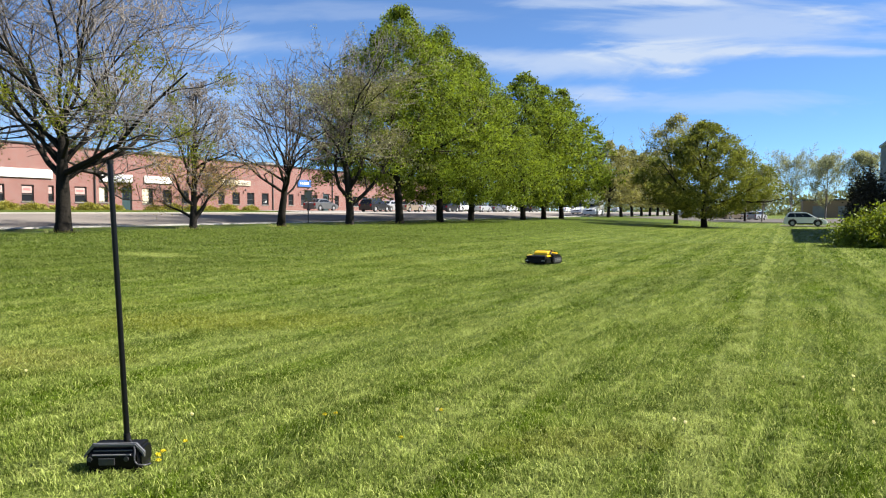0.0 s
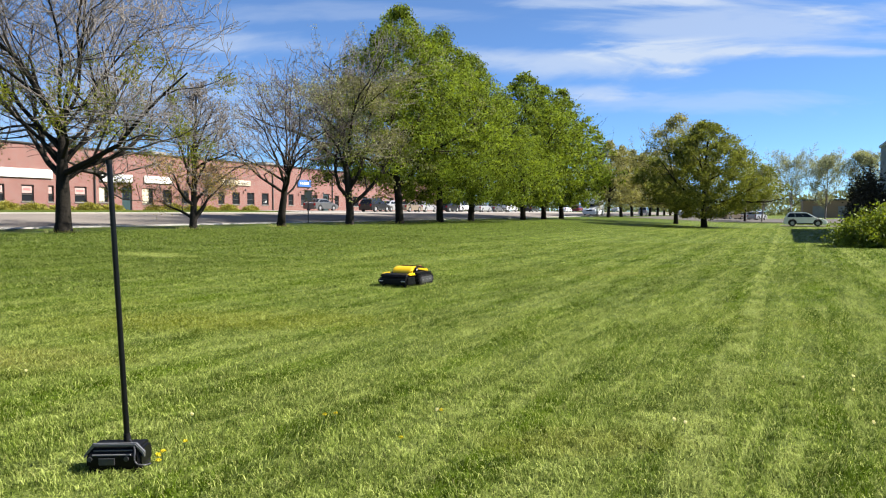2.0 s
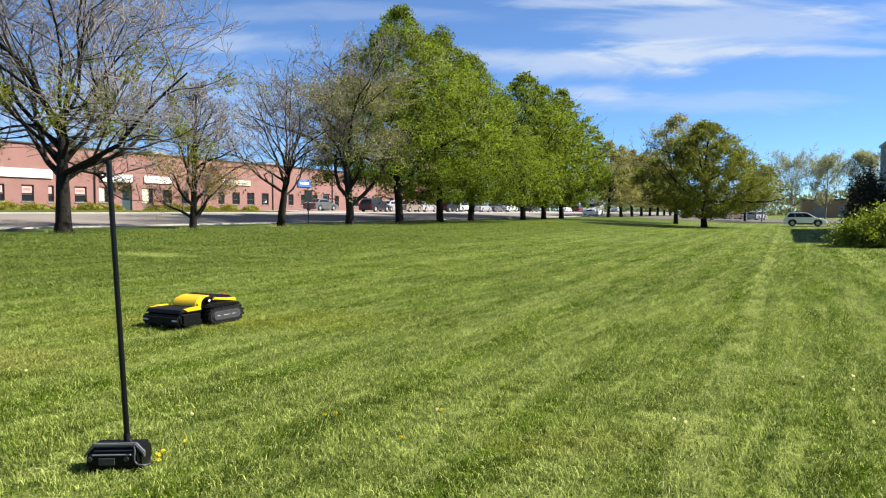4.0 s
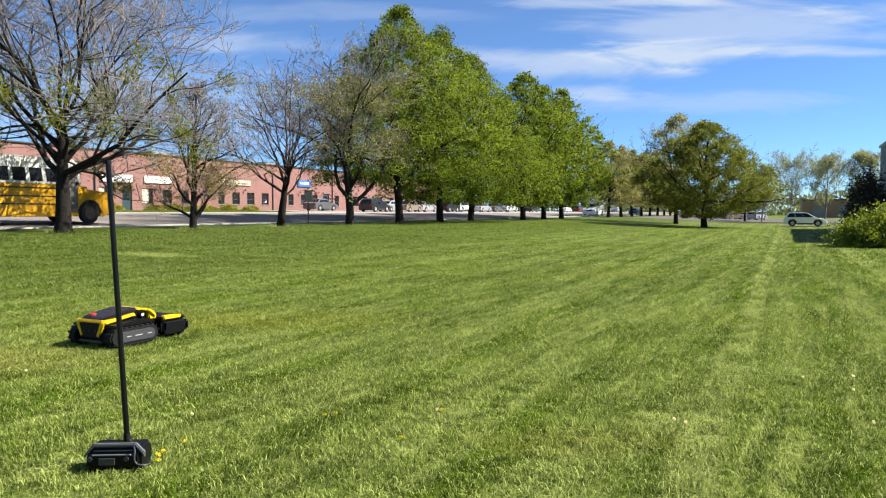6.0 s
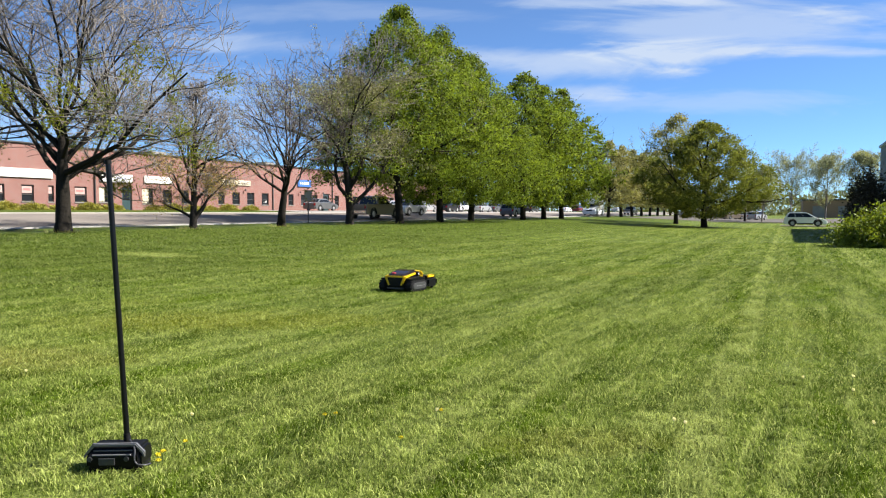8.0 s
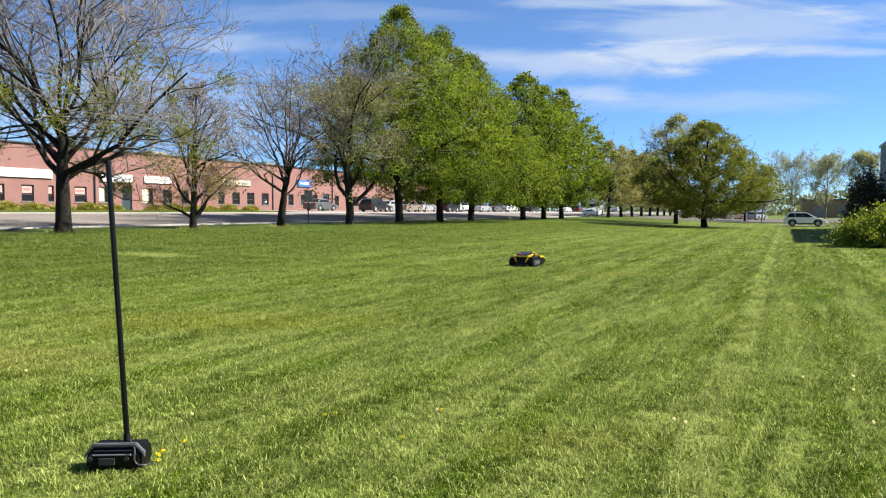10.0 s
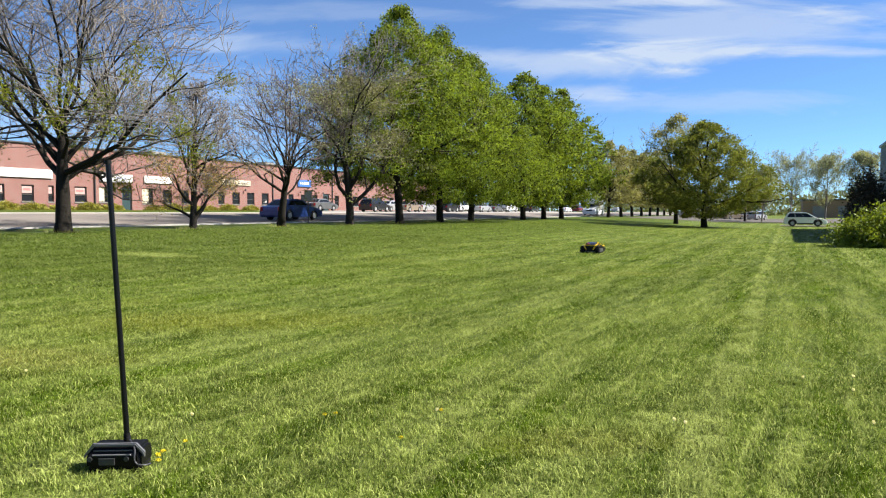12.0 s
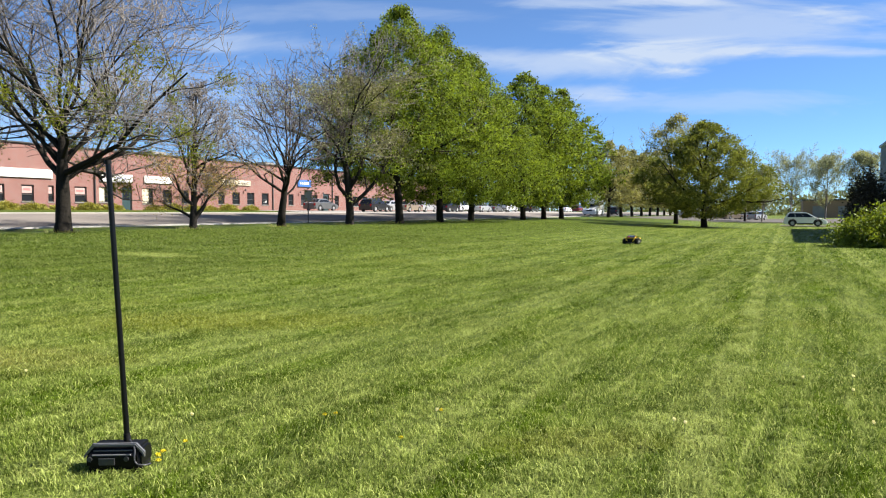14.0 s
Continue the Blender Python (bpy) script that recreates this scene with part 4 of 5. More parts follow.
# ---- vehicles ----
TYRE = paint("tyre_rubber", (0.018, 0.018, 0.018), 0.85, vary=0.15, scale=10)
RIM = paint("alloy_rim", (0.39, 0.39, 0.3978), 0.35, metal=0.4, vary=0.08)
LAMP_RED = paint("red_lamp", (0.4, 0.015, 0.015), 0.2)
LAMP_CLEAR = paint("clear_lamp", (0.7, 0.7, 0.7), 0.12)
CHROME = paint("chrome", (0.6, 0.6, 0.6), 0.15, metal=1.0, vary=0.05)
CAR_PAINTS = {}


def car_paint(name, base, metal=0.0):
    if name not in CAR_PAINTS:
        CAR_PAINTS[name] = paint(name, base, 0.28, metal, vary=0.05, scale=2, spec=0.6)
    return CAR_PAINTS[name]


BUS_RIM = paint("dusty_steel_rim", (0.09, 0.06, 0.05), 0.7, vary=0.15)
DOOR_GREY = paint("dusty_bus_door", (0.10, 0.095, 0.09), 0.4, vary=0.15, scale=3)
WHEEL_MESHES = {}


def bus_rim(rim):
    bm = bmesh.new()
    bm.from_mesh(rim)
    return bm



def wheel_meshes(r, w):
    if (r, w) not in WHEEL_MESHES:
        bm = bmesh.new()
        rod(bm, (0, -w / 2, 0), (0, w / 2, 0), r, sides=24)
        bmesh.ops.bevel(bm, geom=[e for e in bm.edges if abs(e.verts[0].co.y - e.verts[1].co.y) < 1e-5 and len(e.link_faces) == 2 and any(len(f.verts) > 4 for f in e.link_faces)], offset=w * 0.16, segments=2, affect="EDGES")
        tyre = mesh_of("tyre", bm, TYRE)
        bm = bmesh.new()
        rod(bm, (0, w * 0.35, 0), (0, w * 0.52, 0), r * 0.62, r * 0.58, sides=20)
        for k in range(5):
            a = k * 2 * math.pi / 5
            block(bm, (r * 0.16, 0.03, r * 0.5), (math.sin(a) * r * 0.3, w * 0.53, math.cos(a) * r * 0.3), 0.005, turn=Matrix.Rotation(a, 4, "Y"), seg=1)
        WHEEL_MESHES[(r, w)] = tyre, mesh_of("rim", bm, RIM)
    return WHEEL_MESHES[(r, w)]


def greenhouse(bm, outline, half, top_half, belt, roof, y_shift=0.0):
    """A cabin: a side outline in x and z, narrowing from the belt line to the roof."""
    def inset(z):
        t = max(0.0, min(1.0, (z - belt) / (roof - belt)))
        return half + (top_half - half) * t
    a = [bm.verts.new((x, -inset(z) + y_shift, z)) for x, z in outline]
    b = [bm.verts.new((x, inset(z) + y_shift, z)) for x, z in outline]
    bm.faces.new(a), bm.faces.new(list(reversed(b)))
    for i in range(len(a)):
        j = (i + 1) % len(a)
        bm.faces.new((a[j], a[i], b[i], b[j]))
    bmesh.ops.recalc_face_normals(bm, faces=bm.faces)
    return inset


def vehicle(name, kind, skin, label, place):
    """A road vehicle, nose along +x, wheels on z = 0."""
    L, W, H, hood, belt, r, base = {
        "sedan": (4.7, 1.80, 1.45, 0.92, 0.95, 0.32, 2.75), "suv": (4.55, 1.86, 1.66, 1.02, 1.02, 0.36, 2.68), "pickup": (5.7, 1.98, 1.88, 1.16, 1.18, 0.40, 3.6),
        "van": (5.6, 2.02, 2.55, 1.15, 1.3, 0.36, 3.4), "minivan": (5.0, 1.95, 1.75, 1.02, 1.06, 0.34, 3.0), "jeep": (4.4, 1.88, 1.86, 1.15, 1.18, 0.42, 2.75),
        "bus": (10.8, 2.44, 3.0, 1.62, 1.8, 0.5, 6.2), "box_truck": (6.5, 2.2, 2.9, 1.3, 1.5, 0.4, 3.9)}[kind]
    car = empty(name, place)
    tagged(car, label, {"jeep": "off-road car", "bus": "school bus", "box_truck": "truck", "suv": "car", "sedan": "car"}.get(kind, kind), group="cars of the street")
    f, b, g = L / 2, -L / 2, 0.22 + (0.12 if kind in ("pickup", "jeep", "bus") else 0)
    low = {"suv": [(b + 0.03, 0.5), (b, 0.72), (b + 0.08, belt), (f - 1.2, belt), (f - 0.6, belt - 0.1), (f - 0.16, 0.80), (f, 0.62), (f, g + 0.1), (f - 0.12, g), (b + 0.14, g)],
           "sedan": [(b, 0.5), (b + 0.06, 0.9), (b + 0.5, 1.0), (f - 1.5, 0.98), (f - 0.5, 0.82), (f, 0.62), (f, g + 0.1), (f - 0.1, g), (b + 0.1, g)],
           "pickup": [(b, 0.55), (b, belt), (f - 1.75, belt), (f - 0.25, hood), (f, hood - 0.2), (f, g + 0.1), (f - 0.1, g), (b + 0.1, g)],
           "bus": [(b, 0.7), (b, belt), (f - 1.9, belt), (f - 1.5, hood), (f - 0.3, hood - 0.12), (f, hood - 0.45), (f, g + 0.2), (f - 0.1, g + 0.1), (b + 0.1, g + 0.1)]
           }.get(kind, [(b, 0.5), (b, belt), (f - 1.35, belt), (f - 0.35, hood - 0.08), (f, hood - 0.32), (f, g + 0.1), (f - 0.1, g), (b + 0.1, g)])
    axles = (base / 2, -base / 2) if kind != "bus" else (f - 1.4, -2.6)
    # wheel arches are cut in the outline's lower line
    under = []
    for ax in sorted(axles, reverse=True):
        under.append((ax + r + 0.07, g))
        under += [(ax + (r + 0.07) * math.cos(t), max(g + 0.01, r + (r + 0.07) * math.sin(t))) for t in [k * math.pi / 8 for k in range(9)]]
        under.append((ax - r - 0.07, g))
    outline = low[:-1] + under + [low[-1]]
    bm = bmesh.new()
    slab(bm, outline, -W / 2, W / 2, 0.025, 1)
    body = part("body", bm, skin, car)
    bm = bmesh.new()
    block(bm, (L - 0.9, W - 0.56, 0.5), (0, 0, g + 0.25))
    part("underbody", bm, TYRE, car, soft=False)
    lo = belt - 0.03 if kind != "sedan" else 0.95
    cab = {"sedan": [(b + 0.55, lo), (b + 1.25, H - 0.04), (b + 2.0, H), (f - 2.1, H - 0.03), (f - 1.2, lo)],
           "suv": [(b + 0.08, lo), (b + 0.42, H - 0.14), (b + 0.72, H - 0.04), (b + 1.5, H), (f - 2.3, H - 0.02), (f - 1.98, H - 0.12), (f - 1.0, lo)],
           "minivan": [(b + 0.05, lo), (b + 0.4, H - 0.05), (b + 1.3, H), (f - 2.2, H - 0.05), (f - 1.0, lo)],
           "jeep": [(b + 0.02, lo), (b + 0.08, H - 0.03), (b + 0.3, H), (f - 1.85, H), (f - 1.55, lo)],
           "pickup": [(b + 1.75, lo), (b + 1.85, H - 0.04), (b + 2.2, H), (f - 2.45, H - 0.02), (f - 1.65, lo)],
           "van": [(b + 0.02, lo), (b + 0.05, H - 0.06), (b + 0.2, H), (f - 1.9, H), (f - 0.9, lo)],
           "box_truck": [(f - 2.0, lo), (f - 1.95, 2.1), (f - 1.2, 2.1), (f - 0.8, lo)],
           "bus": [(b + 0.02, lo), (b + 0.05, H - 0.15), (b + 0.3, H), (f - 2.2, H), (f - 1.95, H - 0.2), (f - 1.75, lo)]}[kind]
    top = W / 2 - (0.05 if kind in ("van", "bus", "jeep") else 0.2)
    roof = max(z for x, z in cab)
    bm = bmesh.new()
    inset = greenhouse(bm, cab, W / 2 - 0.03, top, lo, roof)
    bmesh.ops.bevel(bm, geom=list(bm.edges), offset=0.045, segments=2, affect="EDGES", clamp_overlap=True)
    pale = car_paint("bus_white", (0.585, 0.5694, 0.5148)) if kind == "bus" else skin
    cabin = part("cabin", bm, pale, car)
    # glass: inset side panes, windscreen, back window
    x0, x1 = cab[0][0] + 0.22, cab[-1][0] - 0.3
    slope0, slope1 = (cab[1][0] - cab[0][0]), (cab[-2][0] - cab[-1][0])
    zb, zt = (lo + 0.06, roof - 0.14) if kind != "bus" else (lo + 0.14, roof - 0.5)
    cuts = {"van": [0.0, 1.0], "bus": [i / 11 for i in range(12)], "pickup": [0, 0.48, 1], "box_truck": [0, 1]}.get(kind, [0, 0.32, 0.65, 1])
    if kind == "van":
        x0 = f - 2.3
        slope0 = 0
    for c0, c1 in zip(cuts, cuts[1:]):
        for side in (-1, 1):
            bm = bmesh.new()
            pts = []
            for c, z in ((c0, zb), (c1, zb), (c1, zt), (c0, zt)):
                t = (z - lo) / (roof - lo)
                xa, xb = x0 + slope0 * t, x1 + slope1 * t
                gap = (0.014 if kind != "bus" else 0.09) * (1 if c == c0 else -1)
                pts.append((xa + (xb - xa) * c + gap, side * (inset(z) + 0.006), z))
            out = [bm.verts.new(q) for q in pts]
            back = [bm.verts.new((q[0], q[1] - side * 0.03, q[2])) for q in pts]
            bm.faces.new(out), bm.faces.new(list(reversed(back)))
            for i in range(4):
                j = (i + 1) % 4
                bm.faces.new((out[j], out[i], back[i], back[j]))
            bmesh.ops.recalc_face_normals(bm, faces=bm.faces)
            part("side_window", bm, GLASS_DARK, cabin, soft=False)
    for (xa, za), (xb, zb2), nm in ((cab[-1], cab[-2], "windscreen"), (cab[0], cab[1], "rear_window")):
        if kind in ("van", "box_truck") and nm == "rear_window":
            continue
        bm = bmesh.new()
        out = 0.012 if nm == "windscreen" else -0.012
        pts = []
        for t in (0.1, 0.9):
            x, z = xa + (xb - xa) * t + out, za + (zb2 - za) * t
            pts.append(((x, -inset(z) + 0.12, z), (x, inset(z) - 0.12, z)))
        q = [bm.verts.new(v) for v in (pts[0][0], pts[0][1], pts[1][1], pts[1][0])]
        w = [bm.verts.new((v.co.x - out * 2.5, v.co.y, v.co.z)) for v in q]
        bm.faces.new(q), bm.faces.new(list(reversed(w)))
        for i in range(4):
            j = (i + 1) % 4
            bm.faces.new((q[j], q[i], w[i], w[j]))
        bmesh.ops.recalc_face_normals(bm, faces=bm.faces)
        part(nm, bm, GLASS_DARK, cabin, soft=False)
    # bumpers, lamps, grille, mirrors, handles, wheels
    for x, nm in ((f + 0.02, "front_bumper"), (b - 0.02, "rear_bumper")):
        bm = bmesh.new()
        block(bm, (0.16, W - 0.1, 0.24), (x, 0, g + 0.22), 0.05)
        part(nm, bm, CHROME if kind == "pickup" else TYRE if kind in ("jeep", "bus") else skin, car)
    nose = low[-4][1] if kind == "sedan" else hood - 0.32
    for side in (-1, 1):
        bm = bmesh.new()
        block(bm, (0.1, 0.3, 0.16), (f - 0.03, side * (W / 2 - 0.24), nose - 0.06), 0.03)
        part("headlight", bm, LAMP_CLEAR, car)
        bm = bmesh.new()
        block(bm, (0.1, 0.2, 0.3), (b + 0.03, side * (W / 2 - 0.16), lo - 0.2), 0.03)
        part("tail_light", bm, LAMP_RED, car)
        bm = bmesh.new()
        block(bm, (0.12, 0.2, 0.15), (cab[-1][0] - 0.35, side * (W / 2 + 0.08), lo + 0.1), 0.04)
        part("wing_mirror", bm, skin if kind != "bus" else TYRE, car)
        for hx in ((-0.1, -1.05) if kind not in ("van", "bus", "box_truck") else (f - 2.1,)):
            bm = bmesh.new()
            block(bm, (0.2, 0.03, 0.04), (hx, side * (W / 2 + 0.012), lo - 0.14), 0.01, seg=1)
            part("door_handle", bm, skin, car)
        for ax in axles:
            tyre, rim = wheel_meshes(r, 0.24)
            spin = pose(ax, side * (W / 2 - 0.115), r, 0, 0, 0 if side > 0 else 180)
            wheel = part("wheel", tyre, None, car, at=spin)
            part("rim", rim if kind != "bus" else mesh_of("rim", bus_rim(rim), BUS_RIM), None, wheel)
    for side in (-1, 1):
        for ax in axles if kind in ("suv", "pickup", "bus") else ():
            bm = bmesh.new()
            arc = [math.pi * k / 12 for k in range(13)]
            ring = [(ax + (r + 0.13) * math.cos(a), r + (r + 0.13) * math.sin(a)) for a in arc] + [(ax + (r + 0.06) * math.cos(a), r + (r + 0.06) * math.sin(a)) for a in reversed(arc)]
            slab(bm, ring, side * (W / 2 - 0.04), side * (W / 2 + 0.015), 0.0)
            part("arch_trim", bm, TYRE, car)
    if kind == "suv":
        for side in (-1, 1):
            bm = bmesh.new()
            block(bm, (base - 2 * r - 0.2, 0.05, 0.16), (0, side * (W / 2 - 0.01), g + 0.08), 0.015, seg=1)
            part("sill_trim", bm, TYRE, car)
            bm = bmesh.new()
            rod(bm, (b + 0.8, side * (top - 0.08), H + 0.035), (f - 2.25, side * (top - 0.08), H + 0.03), 0.018, sides=6)
            block(bm, (0.06, 0.03, 0.06), (b + 0.85, side * (top - 0.08), H + 0.005)), block(bm, (0.06, 0.03, 0.06), (f - 2.3, side * (top - 0.08), H + 0.005))
            part("roof_rail", bm, TYRE, car)
    if kind == "bus":
        for side in (-1, 1):
            bm = bmesh.new()
            block(bm, (0.85, 0.05, 2.0), (f - 2.45, side * (W / 2 + 0.01), 1.55), 0.02)
            part("entry_door" if side < 0 else "side_panel", bm, DOOR_GREY if side < 0 else SKIN["bus_yellow"], car)
    bm = bmesh.new()
    block(bm, (0.06, W * 0.5, 0.2), (f + 0.005, 0, nose - 0.1), 0.02)
    part("grille", bm, TYRE, car)
    if kind == "pickup":
        bm = bmesh.new()
        block(bm, (1.6, W - 0.3, 0.02), (b + 0.95, 0, belt + 0.006))
        part("bed_cover", bm, TYRE, car)
    if kind == "jeep":
        bm = bmesh.new()
        rod(bm, (b - 0.26, 0, 1.0), (b - 0.03, 0, 1.0), 0.4, sides=20)
        part("spare_wheel", bm, TYRE, car)
        bm = bmesh.new()
        for side in (-1, 1):
            for ax in axles:
                block(bm, (1.05, 0.14, 0.06), (ax, side * (W / 2 + 0.05), 0.92), 0.02, seg=1)
        part("wheel_flares", bm, TYRE, car)
    if kind == "bus":
        for z in (1.25, 1.62, 0.9):
            bm = bmesh.new()
            block(bm, (L - 2.4, W + 0.03, 0.05), (-0.9, 0, z))
            part("rub_rail", bm, TYRE, car, soft=False)
    if kind == "box_truck":
        bm = bmesh.new()
        block(bm, (4.2, 2.2, 2.1), (b + 2.1, 0, 1.95), 0.03)
        part("cargo_box", bm, skin, car)
    return car


def lane(u, p, heading=1):
    """On the street at u, p; heading 1 drives up the street, -1 back."""
    q = spot(u, p, 0.02)
    return Matrix.Translation(q) @ pose(0, 0, 0, 0, 0, 90 - 25.77 + (0 if heading > 0 else 180))


SKIN = {"white": car_paint("white_car_paint", (0.80, 0.80, 0.79)), "silver": car_paint("silver_car_paint", (0.39, 0.3978, 0.4056), 0.35), "grey": car_paint("grey_car_paint", (0.12, 0.125, 0.13), 0.3),
        "black": car_paint("black_car_paint", (0.012, 0.012, 0.014)), "red": car_paint("red_car_paint", (0.28, 0.012, 0.018)), "blue": car_paint("blue_car_paint", (0.015, 0.04, 0.17), 0.2),
        "navy": car_paint("dark_blue_car_paint", (0.02, 0.028, 0.05), 0.2), "tan": car_paint("tan_car_paint", (0.2574, 0.2106, 0.156), 0.3), "bus_yellow": car_paint("bus_yellow_paint", (0.5616, 0.2808, 0.00936)),
        "maroon": car_paint("maroon_car_paint", (0.13, 0.015, 0.02))}
NEAR, FAR = 31.0, 35.0
# kind, colour, lane, heading, time and place on the street then, metres a second
TRAFFIC = [
    ("van", "white", FAR, -1, 0.6, 51.1, 135, "tall white delivery van driving on the street"),
    ("suv", "white", NEAR, 1, 0.95, 34.6, 194, "white sport utility car driving on the street"),
    ("pickup", "white", FAR, -1, 1.3, 42.6, 161, "white pickup truck driving on the street"),
    ("minivan", "silver", NEAR, 1, 1.35, 37.8, 214, "silver minivan driving on the street"),
    ("pickup", "red", NEAR, 1, 2.3, 37.2, 166, "dark red pickup truck driving on the street"),
    ("sedan", "black", NEAR, 1, 5.35, 58.5, 163, "black sedan driving on the street"),
    ("suv", "white", FAR, -1, 5.75, 31.5, 167, "white car driving on the street"),
    ("bus", "bus_yellow", NEAR, 1, 6.15, 43.1, 160, "yellow school bus with a white roof on the street"),
    ("suv", "navy", NEAR, 1, 6.4, 43.3, 170, "dark blue sport utility car driving on the street"),
    ("pickup", "grey", NEAR, 1, 7.35, 54.6, 162, "dark grey pickup truck driving on the street"),
    ("suv", "grey", NEAR, 1, 7.75, 43.8, 163, "grey car driving on the street"),
    ("pickup", "tan", NEAR, 1, 8.0, 51.1, 175, "tan pickup truck driving on the street"),
    ("suv", "silver", FAR, -1, 8.15, 33.4, 205, "silver sport utility car driving on the street"),
    ("sedan", "blue", NEAR, 1, 12.0, 40.0, 152, "blue sedan driving on the street"),
    ("jeep", "white", NEAR, 1, 12.65, 33.6, 181, "white boxy off-road car driving on the street"),
    ("suv", "black", NEAR, 1, 13.45, 34.7, 198, "black sport utility car driving on the street"),
]
DRIVERS = []


def make_vehicles():
    for kind, colour, p, way, t, u, speed, label in TRAFFIC:
        name = {"suv": "suv_car", "sedan": "sedan_car", "pickup": "pickup_truck", "van": "delivery_van", "minivan": "minivan", "bus": "school_bus", "jeep": "off_road_car"}[kind]
        DRIVERS.append((vehicle(name, kind, SKIN[colour], label, lane(u, p, way)), p, way, t, u, speed))
    # parked before the brick building
    parked = [("sedan", "grey", 70.6, 50.4), ("suv", "black", 75.0, 45.5), ("sedan", "silver", 81.5, 47.0), ("sedan", "tan", 84.7, 46.0), ("sedan", "silver", 89.4, 46.0), ("suv", "black", 96.0, 45.5), ("suv", "white", 104.0, 47.0), ("sedan", "silver", 110.1, 46.0), ("sedan", "grey", 116.3, 46.0), ("pickup", "white", 121.2, 45.5), ("sedan", "black", 136.0, 46), ("sedan", "white", 160.4, 46), ("suv", "maroon", 171.3, 46), ("sedan", "silver", 215.2, 46)]
    for kind, colour, u, p in parked:
        name = {"suv": "suv_car", "sedan": "sedan_car", "pickup": "pickup_truck"}[kind]
        tagged(vehicle(name, kind, SKIN[colour], "%s %s parked before the brick building" % (colour, {"suv": "sport utility car", "sedan": "sedan", "pickup": "pickup truck"}[kind]),
                       Matrix.Translation(spot(u, p, 0.035)) @ pose(0, 0, 0, 0, 0, 90 - 25.77)), group="parked cars")
    tagged(vehicle("box_truck", "box_truck", SKIN["white"], "white box truck parked along the street", Matrix.Translation(spot(123, 30.2, 0.02)) @ pose(0, 0, 0, 0, 0, 244)), group="parked cars")
    # lot on the right
    spotted = vehicle("suv_car", "suv", SKIN["white"], "white sport utility car parked beside the lawn", Matrix.Translation((37.9, 74.3, 0.03)) @ pose(0, 0, 0, 0, 0, -25.77))
    spotted.scale = (0.88, 0.9, 0.9)
    tagged(spotted, group="parked cars")
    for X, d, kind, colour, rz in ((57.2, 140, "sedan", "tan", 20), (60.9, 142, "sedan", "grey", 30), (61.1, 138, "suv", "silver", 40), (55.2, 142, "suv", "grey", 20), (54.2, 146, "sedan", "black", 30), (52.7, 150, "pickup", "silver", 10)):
        name = {"suv": "suv_car", "sedan": "sedan_car", "pickup": "pickup_truck"}[kind]
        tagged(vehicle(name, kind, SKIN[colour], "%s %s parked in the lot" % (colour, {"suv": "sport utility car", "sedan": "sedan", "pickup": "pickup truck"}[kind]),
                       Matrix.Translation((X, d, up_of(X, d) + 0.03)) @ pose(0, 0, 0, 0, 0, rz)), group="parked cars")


make_vehicles()


# ---- robot mower: forward is +x ----
def capsule(cx, cz, half, r, n=9, r2=None):
    r2 = r if r2 is None else r2
    pts = [(cx + half + r * math.sin(a), cz + r * math.cos(a)) for a in [i * math.pi / (n - 1) for i in range(n)]]
    return pts + [(cx - half - r2 * math.sin(a), cz - r2 * math.cos(a)) for a in [i * math.pi / (n - 1) for i in range(n)]]


